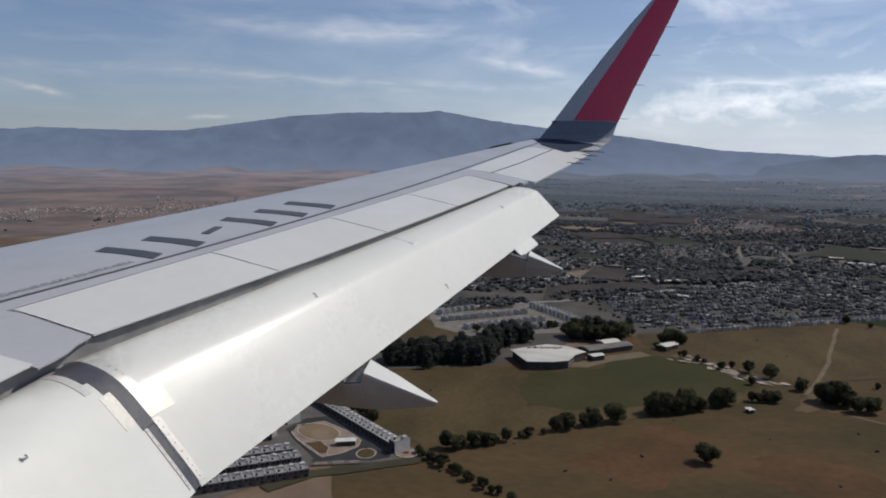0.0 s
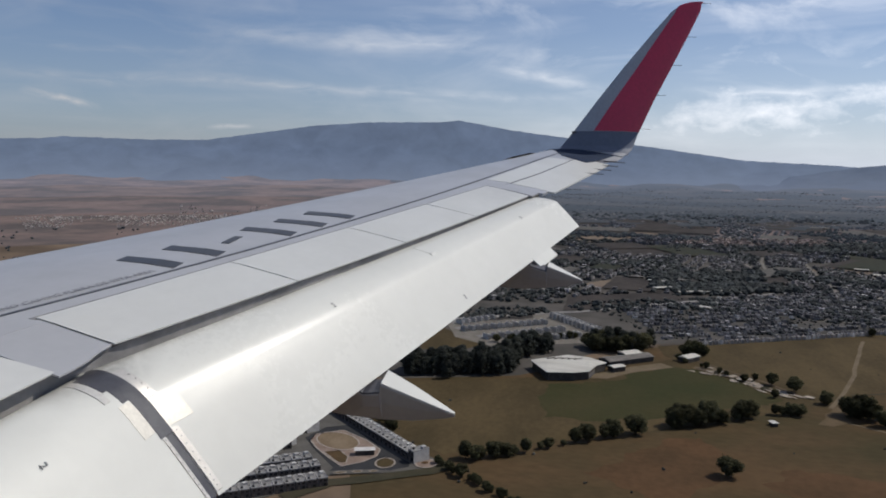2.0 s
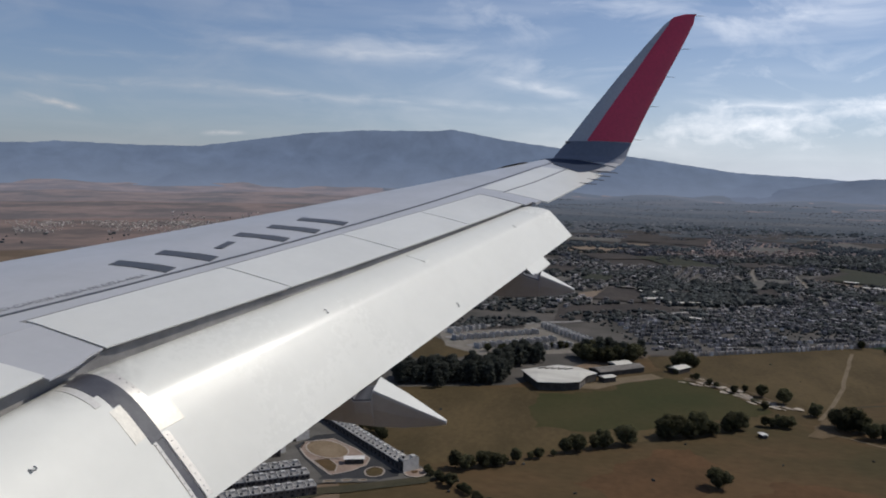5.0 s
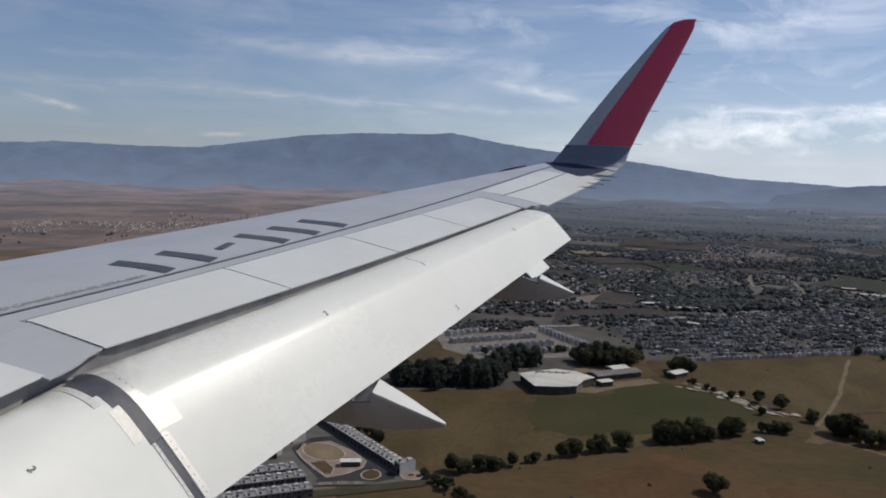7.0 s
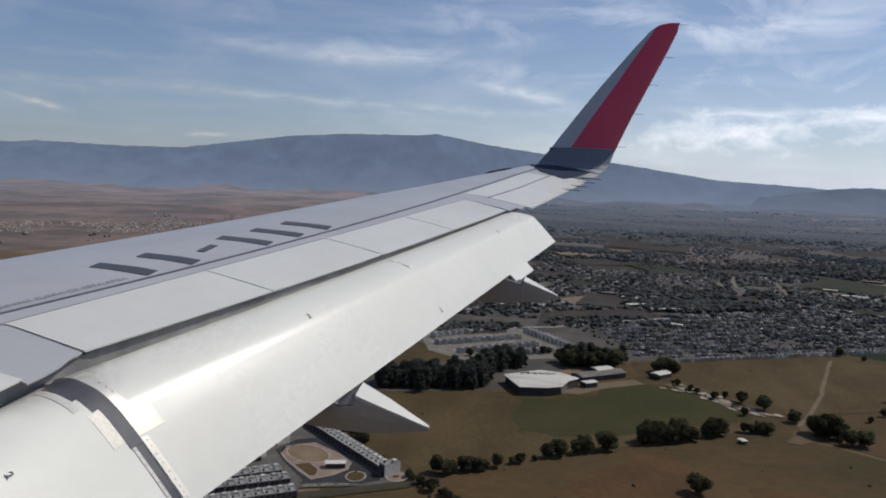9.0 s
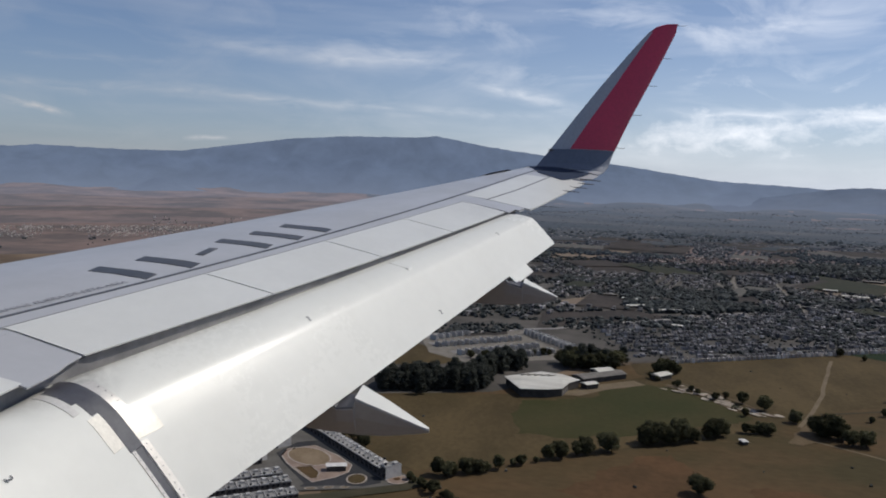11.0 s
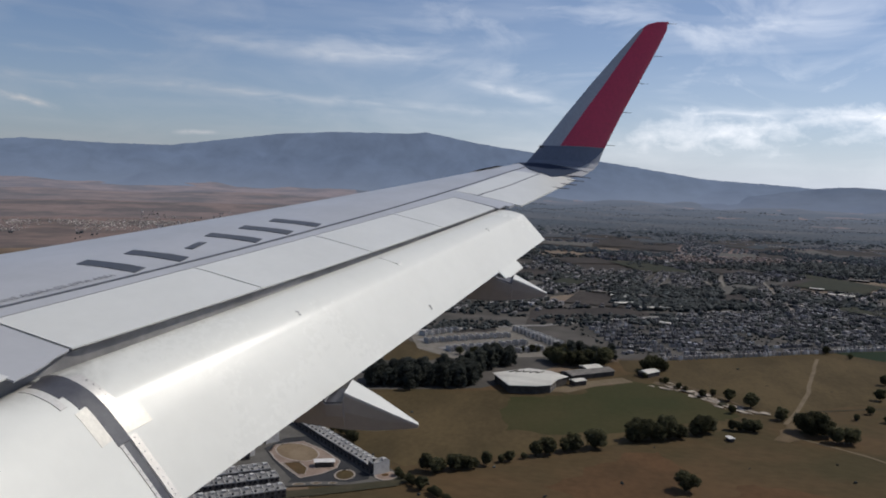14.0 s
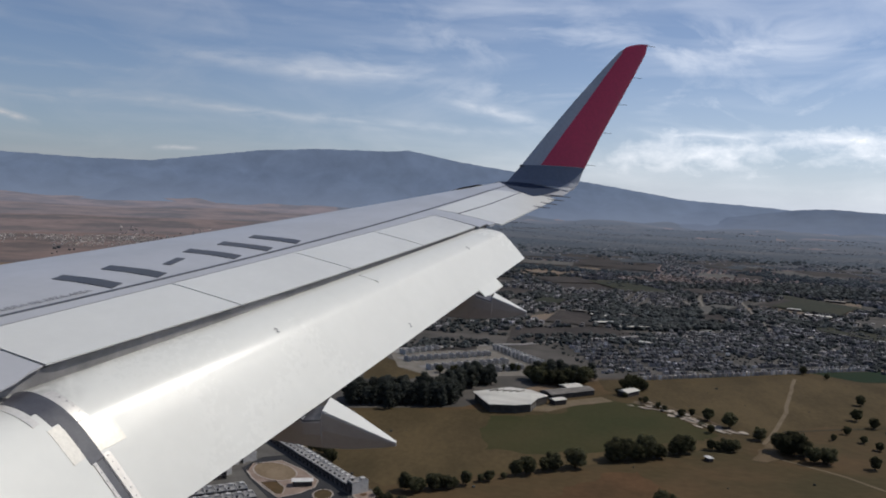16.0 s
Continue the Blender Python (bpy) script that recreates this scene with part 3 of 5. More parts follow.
def lettering(body, size, m, material, label=""):
    """Painted writing as a flat mesh laid by m, in the aircraft's axes."""
    cu = bpy.data.curves.new("writing", "FONT")
    cu.body, cu.size, cu.extrude = body, size, 0.001
    ob = new("writing_source", cu)
    me = bpy.data.meshes.new_from_object(ob.evaluated_get(bpy.context.evaluated_depsgraph_get()))
    bpy.data.objects.remove(ob)
    bpy.data.curves.remove(cu)
    me.transform(m)
    me.materials.clear()
    me.materials.append(material)
    out = new("lettering", me)
    out.parent = wing
    return tagged(out, label)


def lay(at, right, up):
    r = Vector(right).normalized()
    n = r.cross(Vector(up)).normalized()
    u = n.cross(r)
    m = Matrix((r, u, n)).transposed().to_4x4()
    m.translation = Vector(at) + n * 0.006
    return m


a, b = skin_y(6.66, line_y(6.66) + 0.07), skin_y(8.06, line_y(8.06) + 0.07)
lettering("NO CAMINE FUERA DE ESTA AREA", 0.088, lay(a + Vector((0, 0, 0.004)), b - a, skin_y(6.66, line_y(6.66) + 0.17) - a), M_FAINT, "small grey painted warning text")
for at, x, i in ((outer_flap, 8.36, 26), (outer_flap, 9.98, 41), (outer_flap, 12.08, 28), (inner_flap, 5.37, 25)):
    p0, p1 = at(x, FLAP_CURVE[i]), at(x, FLAP_CURVE[i - 2])
    side = at(x + 0.3, FLAP_CURVE[i]) - p0
    lettering("2", 0.078, lay(p0, p0 - p1, side) if at is inner_flap else lay(p0, side, p1 - p0), M_MARK, "small dark painted numeral")


# rivets along the rub strips
def section(at, x, share):
    i = share * (len(FLAP_CURVE) - 1)
    j = min(int(i), len(FLAP_CURVE) - 2)
    a, b = at(x, FLAP_CURVE[j]), at(x, FLAP_CURVE[j + 1])
    return a.lerp(b, i - j), (b - a).normalized()


def rivet(at, x, share, r=0.0055):
    p, d = section(at, x, share)
    n = Vector((1, 0, 0)).cross(d)
    n = n if n.z > 0 else -n
    s = n.cross(d).normalized()
    rings = [[p + n * h + (d * math.cos(1.0472 * i) + s * math.sin(1.0472 * i)) * k for i in range(6)] for h, k in ((0.004, r), (0.0095, r * 0.8))]
    part("rivet", loft(rings), M_FAINT, OUTER_FLAP if at is outer_flap else INNER_FLAP)


for i in range(9):
    rivet(outer_flap, 6.415, 0.76 + 0.023 * i)
    rivet(inner_flap, 6.275, 0.77 + 0.022 * i)
for i in range(4):
    rivet(outer_flap, 6.45, 0.43 + 0.035 * i)

from mathutils import geometry

# ---- ground ----
M_EARTH = surface("dry_ground", (0.19, 0.135, 0.092), (0.105, 0.078, 0.056), 0.95, 0, 0.006, 0.09, 0.3, 0.4)
# outer plain in bands; each glows more, haze painted into the emission
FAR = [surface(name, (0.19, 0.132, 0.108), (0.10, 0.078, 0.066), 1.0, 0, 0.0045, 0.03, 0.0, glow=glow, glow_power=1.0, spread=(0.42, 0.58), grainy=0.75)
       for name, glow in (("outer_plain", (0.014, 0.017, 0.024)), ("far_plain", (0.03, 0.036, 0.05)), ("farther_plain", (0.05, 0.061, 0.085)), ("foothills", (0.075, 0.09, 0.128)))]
M_STREET = surface("pale_street", (0.12, 0.112, 0.10), (0.09, 0.084, 0.076), 0.9, 0, 0.08, 0.9, 0.2, 0.05)
M_PLOT = surface("dull_plot", (0.064, 0.054, 0.048), (0.046, 0.041, 0.038), 0.95, 0, 0.02, 0.2, 0.2, 0.2, grainy=0.6)
M_DULL = surface("dull_green_plot", (0.036, 0.04, 0.028), (0.05, 0.048, 0.034), 0.95, 0, 0.02, 0.2, 0.2, 0.2, grainy=0.6)
M_TOWNGROUND = surface("town_ground", (0.100, 0.090, 0.080), (0.060, 0.056, 0.050), 0.95, 0, 0.03, 0.12, 0.2, 0.3)
M_BROWN = surface("brown_field", (0.096, 0.060, 0.030), (0.060, 0.048, 0.024), 0.95, 0, 0.014, 0.25, 0.3, 0.3, stretch=(1, 0.6, 1), grainy=0.45)
M_RUST = surface("rusty_field", (0.10, 0.056, 0.028), (0.075, 0.046, 0.024), 0.95, 0, 0.03, 0.25, 0.3, 0.3, grainy=0.45)
M_TAN = surface("tan_lot", (0.20, 0.155, 0.115), (0.15, 0.118, 0.09), 0.95, 0, 0.03, 0.3, 0.2, 0.2)
M_BRUSH = surface("dark_brush", (0.045, 0.042, 0.026), (0.06, 0.052, 0.034), 0.95, 0, 0.1, 1.0, 0.3, 0.3)
M_STUBBLE = surface("stubble_field", (0.092, 0.066, 0.032), (0.062, 0.046, 0.023), 0.95, 0, 0.02, 0.35, 0.3, 0.3, stretch=(0.6, 1, 1), grainy=0.5)
M_GREEN = surface("green_field", (.036, .038, .014), (.052, .046, .020), 0.95, 0, 0.02, 0.3, 0.3, 0.2)
M_CROP = surface("crop_field", (0.014, 0.028, 0.013), (0.02, 0.03, 0.016), 0.95, 0, 0.02, 0.3, 0.3, 0.2)
M_PALEYARD = surface("pale_yard", (0.27, 0.255, 0.24), (0.2, 0.19, 0.18), 0.9, 0, 0.1, 1.0, 0.2, 0.05)
M_PATH = surface("dirt_path", (0.162, 0.126, 0.084), (0.132, 0.102, 0.066), 0.95, 0, 0.1, 0.9, 0.2, 0.1)
M_TRODDEN = surface("trodden_dirt", (0.125, 0.09, 0.054), (0.1, 0.074, 0.044), 0.95, 0, 0.1, 0.9, 0.2, 0.1, grainy=0.4)
M_ASPHALT = surface("asphalt", (0.045, 0.045, 0.047), (0.033, 0.033, 0.034), 0.85, 0, 0.06, 0.7, 0.2, 0.05)
M_CONCRETE = surface("pale_concrete", (0.198, 0.180, 0.156), (0.150, 0.135, 0.114), 0.9, 0, 0.1, 1.0, 0.2, 0.05)
M_LEAF = surface("leaves", (0.10, 0.10, 0.052), (0.14, 0.132, 0.076), 0.8, 0, 0.35, 2.5, 0.3, 0.2, own=True, per=0.45)
M_GUM = surface("dark_leaves", (0.082, 0.088, 0.074), (0.115, 0.12, 0.10), 0.8, 0, 0.35, 2.5, 0.3, 0.2, own=True, per=0.4)


def leafy(m, share):
    """Let thin leaves pass light through."""
    nd = Nodes(m.node_tree, False)
    b = [n for n in m.node_tree.nodes if n.type == "BSDF_PRINCIPLED"][0]
    out = [n for n in m.node_tree.nodes if n.type == "OUTPUT_MATERIAL"][0]
    through_leaf = nd.add("ShaderNodeBsdfTranslucent")
    nd.join(b.inputs["Base Color"].links[0].from_socket, through_leaf.inputs["Color"])
    mix = nd.add("ShaderNodeMixShader")
    mix.inputs[0].default_value = share
    nd.join(b.outputs[0], mix.inputs[1])
    nd.join(through_leaf.outputs[0], mix.inputs[2])
    nd.join(mix.outputs[0], out.inputs[0])


leafy(M_LEAF, 0.5)
leafy(M_GUM, 0.5)
M_RUBBLE = surface("pale_rubble", (0.44, 0.38, 0.315), (0.28, 0.235, 0.19), 0.95, 0, 0.2, 1.2, 0.3, 0.1, grainy=0.7)
M_BARK = surface("bark", (0.09, 0.07, 0.05), None, 0.9, 0, 1, 8, 0.5, 0.05, own=True)
M_WALL = surface("house_render", (0.56, 0.54, 0.51), (0.45, 0.43, 0.41), 0.85, 0, 0.4, 3, 0.1, 0.03, own=True, per=0.32)
M_FRONT_SHADE = surface("shaded_front", (0.11, 0.095, 0.09), (0.08, 0.07, 0.068), 0.85, 0, 0.4, 3, 0.1, 0.03, own=True, per=0.3)
M_KERB = surface("pale_kerb", (0.36, 0.31, 0.27), (0.29, 0.25, 0.215), 0.9, 0, 0.2, 2, 0.2, 0.05)
M_DRYLAWN = surface("dry_lawn", (0.21, 0.158, 0.105), (0.17, 0.125, 0.08), 0.95, 0, 0.1, 0.9, 0.3, 0.1, grainy=0.4)
M_PINK = surface("pinkish_paving", (0.27, 0.205, 0.165), (0.21, 0.155, 0.125), 0.9, 0, 0.15, 1.5, 0.2, 0.05)
M_ROOF = surface("flat_roof", (0.34, 0.33, 0.315), (0.25, 0.24, 0.23), 0.9, 0, 0.4, 2, 0.15, 0.03, own=True, per=0.25)
M_OLDROOF = surface("old_roof", (0.22, 0.20, 0.18), (0.13, 0.12, 0.11), 0.9, 0, 0.15, 1.5, 0.2, 0.05)
M_PANE = surface("window_glass", (0.015, 0.017, 0.02), None, 0.12, 0, 1, 5, 0.0, own=True)
M_DOOR = surface("door_paint", (0.1, 0.075, 0.06), None, 0.6, 0, 1, 5, 0.0, own=True)
M_TANK = surface("black_plastic", (0.03, 0.03, 0.032), None, 0.5, 0, 1, 5, 0.0, own=True)
M_SHEET = surface("pale_metal_sheet", (0.58, 0.55, 0.475), (0.47, 0.44, 0.38), 0.55, 0.1, 0.12, 1.5, 0.15, 0.05, own=True, stretch=(1, 0.3, 1))
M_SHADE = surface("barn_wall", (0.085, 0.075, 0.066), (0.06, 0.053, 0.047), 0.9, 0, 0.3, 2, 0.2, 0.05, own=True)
M_WHITE = surface("white_render", (0.62, 0.60, 0.57), (0.5, 0.48, 0.46), 0.85, 0, 0.2, 2, 0.1, 0.03)

EYE_X, EYE_Y = 1.7, -9.1


def smoothstep(a, b, v):
    t = min(max((v - a) / (b - a), 0.0), 1.0)
    return t * t * (3 - 2 * t)


def terrain(x, y):
    """Height of the ground: flat near, low hills far out, higher towards the nose."""
    dx, dy = x - EYE_X, y - EYE_Y
    r, az = math.hypot(dx, dy), math.degrees(math.atan2(dy, dx))
    rise = smoothstep(1900, 4800, r)
    hill = 22 + 16 * smoothstep(-2, 36, az) * (1 - smoothstep(100, 160, az))
    wav = noise.noise(Vector((x, y, 0)) / 420.0) + 0.5 * noise.noise(Vector((x, y, 9)) / 150.0)
    return rise * (hill + 26 * wav)


def make_ground():
    radii = [0, 60, 120, 180, 250, 330, 420, 520, 640, 780, 940, 1120, 1320, 1540, 1800, 2050, 2300, 2550, 2800, 3050, 3300, 3550, 3800, 4050, 4300, 4550, 4850]
    n = 240
    verts, faces = [(EYE_X, EYE_Y, 0)], []
    for r in radii[1:]:
        for i in range(n):
            a = 6.283185 * i / n
            x, y = EYE_X + r * math.cos(a), EYE_Y + r * math.sin(a)
            verts.append((x, y, terrain(x, y)))
    for i in range(n):
        faces.append((0, 1 + i, 1 + (i + 1) % n))
    for k in range(len(radii) - 2):
        a, b = 1 + k * n, 1 + (k + 1) * n
        for i in range(n):
            j = (i + 1) % n
            faces.append((a + i, b + i, b + j, a + j))
    near = [f for f in faces if min(f) <= 1 + 12 * n - n]
    ob = mesh_part("ground", verts, near, M_EARTH, None, "dry brown plain", True)
    tagged(ob, category="ground", kind="structure")
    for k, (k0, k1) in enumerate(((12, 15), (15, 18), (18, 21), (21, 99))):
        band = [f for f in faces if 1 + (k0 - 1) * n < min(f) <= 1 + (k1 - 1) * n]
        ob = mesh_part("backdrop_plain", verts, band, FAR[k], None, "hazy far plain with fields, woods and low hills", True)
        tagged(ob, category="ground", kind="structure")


make_ground()


def make_far_woods():
    """Dark woods and green plots that cover the plain beyond the town, over the same rise and fall."""
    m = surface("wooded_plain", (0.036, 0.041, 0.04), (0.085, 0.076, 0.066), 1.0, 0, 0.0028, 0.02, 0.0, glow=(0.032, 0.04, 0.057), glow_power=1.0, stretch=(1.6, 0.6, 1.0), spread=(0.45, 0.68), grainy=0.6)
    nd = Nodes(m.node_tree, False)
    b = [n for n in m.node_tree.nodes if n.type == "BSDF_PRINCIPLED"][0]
    # haze painted in as a bluish glow that grows with distance
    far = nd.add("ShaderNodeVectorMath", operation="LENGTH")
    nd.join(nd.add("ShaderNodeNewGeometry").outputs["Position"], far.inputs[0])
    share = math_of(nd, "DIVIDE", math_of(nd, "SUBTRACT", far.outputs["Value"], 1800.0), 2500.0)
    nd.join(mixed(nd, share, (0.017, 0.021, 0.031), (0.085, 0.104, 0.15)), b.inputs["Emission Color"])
    rows = [1760, 1800, 1850, 1920, 2000, 2100, 2200, 2320, 2450, 2600, 2750, 2900, 3050, 3200, 3350, 3500, 3650, 3800, 3950, 4100, 4250, 4400, 4550, 4700]
    az = np.arange(-40.0, 19.0, 0.5)
    verts, faces = [], []
    for r in rows:
        for a in az:
            q = r + 40 * noise.noise(Vector((a * 0.4, r * 0.01, 2.0)))
            x, y = EYE_X + q * math.cos(radians(a)), EYE_Y + q * math.sin(radians(a))
            verts.append((x, y, terrain(x, y) + 2.5))
    n = len(az)
    for i in range(len(rows) - 1):
        for j in range(n - 1):
            edge = 14 + 5 * noise.noise(Vector((rows[i] * 0.004, az[j] * 0.05, 5.0)))
            if az[j] < edge and (rows[i] > 1850 or noise.noise(Vector((az[j] * 0.3, rows[i] * 0.01, 8.0))) > 0.0):
                faces.append((i * n + j, (i + 1) * n + j, (i + 1) * n + j + 1, i * n + j + 1))
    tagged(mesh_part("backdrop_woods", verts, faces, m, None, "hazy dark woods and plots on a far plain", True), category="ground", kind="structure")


make_far_woods()


def patch(name, pts, z, material, label, category="field", kind="structure", ragged=1.2, step=12):
    """A field or paved area: a thin sheet of ground with uneven edges."""
    out = []
    for (x0, y0), (x1, y1) in zip(pts, pts[1:] + pts[:1]):
        steps = max(1, int(math.hypot(x1 - x0, y1 - y0) / step))
        for i in range(steps):
            t = i / steps
            x, y = x0 + (x1 - x0) * t, y0 + (y1 - y0) * t
            out.append((x + ragged * noise.noise(Vector((x, y, 3)) / 9), y + ragged * noise.noise(Vector((x, y, 7)) / 9)))
    flat = geometry.delaunay_2d_cdt([Vector(p) for p in out], [], [list(range(len(out)))], 1, 0.001)
    bm = bmesh.new()
    vs = [bm.verts.new((p.x, p.y, z)) for p in flat[0]]
    for f in flat[2]:
        bm.faces.new([vs[i] for i in f])
    for f in bm.faces:
        f.normal_update()
        if f.normal.z < 0:
            f.normal_flip()
    return tagged(part(name, bm, material), label, category, kind=kind)


def ribbon(name, pts, width, z, material, label, category="road"):
    """A road, path or ditch of even width along points."""
    verts, faces = [], []
    for i, p in enumerate(pts):
        a, b = Vector(pts[max(i - 1, 0)]), Vector(pts[min(i + 1, len(pts) - 1)])
        d = (b - a).normalized()
        s = Vector((-d.y, d.x)) * (width / 2)
        verts += [(p[0] + s.x, p[1] + s.y, z), (p[0] - s.x, p[1] - s.y, z)]
    for i in range(len(pts) - 1):
        faces.append((2 * i, 2 * i + 1, 2 * i + 3, 2 * i + 2))
    return tagged(mesh_part(name, verts, faces, material), label, category, kind="structure")


# fields, largest first
patch("field_margin", [(300, 100), (440, 130), (470, 50), (560, -20), (590, -60), (700, -300), (560, -420), (250, -420), (200, 60)], 0.07, M_BROWN, "dry brown grass between fields")
patch("field_stubble", [(325, 60), (362, 8), (410, -66), (432, -128), (470, -140), (500, -165), (540, -330), (300, -420), (60, -300), (40, 60), (250, 30)], 0.10, M_BROWN, "dry brown grass field")
patch("field_far", [(462, -118), (545, -40), (576, -36), (618, -130), (660, -200), (700, -300), (560, -330), (500, -170)], 0.12, M_STUBBLE, "dry stubble field with a footpath")
patch("field_green", [(330, 66), (362, 15), (408, -62), (452, -112), (540, -46), (500, -12), (474, 30), (460, 60), (440, 112), (375, 130)], 0.14, M_STUBBLE, "dry pasture beside a barn")
patch("pasture", [(456, 30), (420, 32), (393, 24), (393, -3), (410, -32), (427, -62), (444, -91), (460, -100), (490, -79), (515, -54), (519, -38), (488, -18), (470, 2)], 0.20, M_GREEN, "green pasture beside a barn", ragged=7.0, step=4)
patch("field_crop", [(662, -208), (690, -262), (740, -420), (690, -420), (640, -240)], 0.22, M_CROP, "dark green crop strip")
patch("town_ground", [(580, -30), (600, -80), (640, -145), (692, -260), (800, -480), (1180, -620), (1330, -300), (1350, 60), (1300, 330), (900, 420), (470, 260), (440, 120), (470, 45), (550, 5)], 0.06, M_TOWNGROUND, "built-up ground of a dry town", "ground")
ribbon("footpath", [(634, -188), (605, -178), (590, -174), (576, -169), (560, -164), (542, -158), (526, -154), (511, -148), (498, -143), (485, -138), (466, -130), (449, -122)], 2.6, 0.2, M_PATH, "pale trodden dirt path", "path")
ribbon("track", [(449, -125), (436, -123), (424, -125), (417, -135), (411.7, -142.7), (405, -151), (390, -163), (360, -190)], 2.0, 0.26, M_PATH, "pale dirt farm track", "path")
patch("dirt_yard", [(453, -127), (440, -127), (424, -126), (416, -116), (419, -109), (433, -116), (446, -122)], 0.3, M_TRODDEN, "bare trodden dirt at a gate", "path", ragged=1.6, step=3)
RUBBLE = [(515, -57), (508, -70), (499, -82), (485, -89), (474, -98), (461, -110)]
heap = random.Random(31)
for i in range(64):
    k = heap.uniform(0, len(RUBBLE) - 1.01)
    (x0, y0), (x1, y1) = RUBBLE[int(k)], RUBBLE[int(k) + 1]
    f, u = k % 1.0, Vector((x1 - x0, y1 - y0)).normalized()
    v = Vector((-u.y, u.x))
    c = Vector((x0 + (x1 - x0) * f, y0 + (y1 - y0) * f)) + v * heap.gauss(0.8, 3.6)
    l, w = heap.uniform(1.5, 6.5), heap.uniform(0.8, 2.6)
    ring = [c + u * (l * heap.uniform(0.6, 1.1) * math.cos(q * 0.785)) + v * (w * heap.uniform(0.6, 1.2) * math.sin(q * 0.785)) for q in range(8)]
    patch("rubble_strip", [tuple(p) for p in ring], 0.24 + 0.012 * i, M_PATH if i % 4 == 0 else M_BRUSH if i % 9 == 0 else M_RUBBLE, "pale rubble and bare earth beside a fence", "rubble", ragged=0.5, step=2)
ribbon("fence_line", [(550, -50), (520, -74), (494, -96), (466, -113)], 1.6, 0.3, M_EARTH, "dark brushy fence line between fields", "fence line")
ribbon("fence_line", [(478, -140), (500, -190), (520, -240), (540, -300)], 1.6, 0.3, M_BRUSH, "dark brushy fence line between fields", "fence line")
ribbon("fence_line", [(578, -38), (600, -90), (640, -150), (690, -265)], 3.0, 0.34, M_SHADE, "dark wall along the edge of a town", "wall")
ribbon("highway", [(600, 170), (652, 92), (679, 52), (692, 26), (738, -26), (777, -77), (870, -190)], 7.0, 0.58, M_PALEYARD, "pale country road", "road")
ribbon("barn_yard", [(478, 30), (482, 0), (500, -14), (520, -40)], 12.0, 0.3, M_PATH, "bare earth beside a barn", "path")

TOWN_ROADS = [[(1341, -236), (1133, -195), (962, -178), (820, -160)], [(1128, -250), (988, -237), (901, -232), (800, -215)], [(1129, -315), (992, -298), (880, -290)],
              [(1101, -169), (1030, -172), (962, -220), (936, -231)], [(800, -215), (830, -250), (900, -290)]]
for i, road in enumerate(TOWN_ROADS):
    ribbon("town_road", road, 4.0, 0.42 + 0.03 * i, M_CONCRETE, "pale dusty town street")
patch("dirt_lot", [(862, 30), (891, 12), (913, -26), (883, -58), (844, -25), (832, 22)], 0.54, M_TAN, "pale bare dirt lot beside a town", "lot")
patch("rough_ground", [(775, 42), (823, -48), (790, -80), (721, 2), (691, 41)], 0.5, M_PLOT, "rough brown ground beside a housing estate", "lot")
patch("field_tan", [(1053, -237), (1127, -286), (1232, -442), (1080, -390), (1040, -299)], 0.56, M_TAN, "pale stubble field among houses")
patch("field_tan", [(1507, 90), (1694, -88), (1466, -103), (1316, 64)], 0.6, M_TAN, "pale far stubble field")
patch("field_rust", [(359, -20), (384, -46), (357, -62), (328, -52), (300, -30), (325, 4)], 0.16, M_RUST, "rusty brown patch of a dry field", ragged=6.0, step=4)
patch("field_rust", [(330, -70), (352, -84), (346, -120), (322, -128), (306, -96)], 0.16, M_RUST, "rusty brown patch of a dry field", ragged=6.0, step=4)

# ---- mountains, far behind all the rest ----

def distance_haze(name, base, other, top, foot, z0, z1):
    """Far slopes: faint two-tone gullies, haze painted in as emission, thicker towards the plain."""
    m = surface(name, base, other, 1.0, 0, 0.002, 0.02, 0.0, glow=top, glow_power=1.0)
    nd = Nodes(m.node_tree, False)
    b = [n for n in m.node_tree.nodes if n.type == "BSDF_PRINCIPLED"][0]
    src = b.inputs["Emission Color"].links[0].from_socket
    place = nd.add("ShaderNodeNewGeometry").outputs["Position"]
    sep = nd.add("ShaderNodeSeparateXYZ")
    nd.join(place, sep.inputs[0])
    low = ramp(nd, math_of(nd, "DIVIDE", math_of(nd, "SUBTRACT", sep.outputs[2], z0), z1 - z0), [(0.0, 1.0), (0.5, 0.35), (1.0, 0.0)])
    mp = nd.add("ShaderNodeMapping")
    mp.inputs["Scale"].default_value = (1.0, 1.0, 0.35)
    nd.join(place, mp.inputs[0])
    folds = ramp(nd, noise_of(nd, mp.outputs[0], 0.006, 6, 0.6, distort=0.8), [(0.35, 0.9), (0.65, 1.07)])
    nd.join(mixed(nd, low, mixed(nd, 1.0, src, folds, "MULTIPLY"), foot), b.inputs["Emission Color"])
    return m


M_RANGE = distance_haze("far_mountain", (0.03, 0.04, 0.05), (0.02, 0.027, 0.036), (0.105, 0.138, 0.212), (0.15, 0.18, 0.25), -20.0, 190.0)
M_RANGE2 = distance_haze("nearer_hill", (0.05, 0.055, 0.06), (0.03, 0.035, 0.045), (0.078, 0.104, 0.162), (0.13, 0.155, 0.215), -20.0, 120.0)


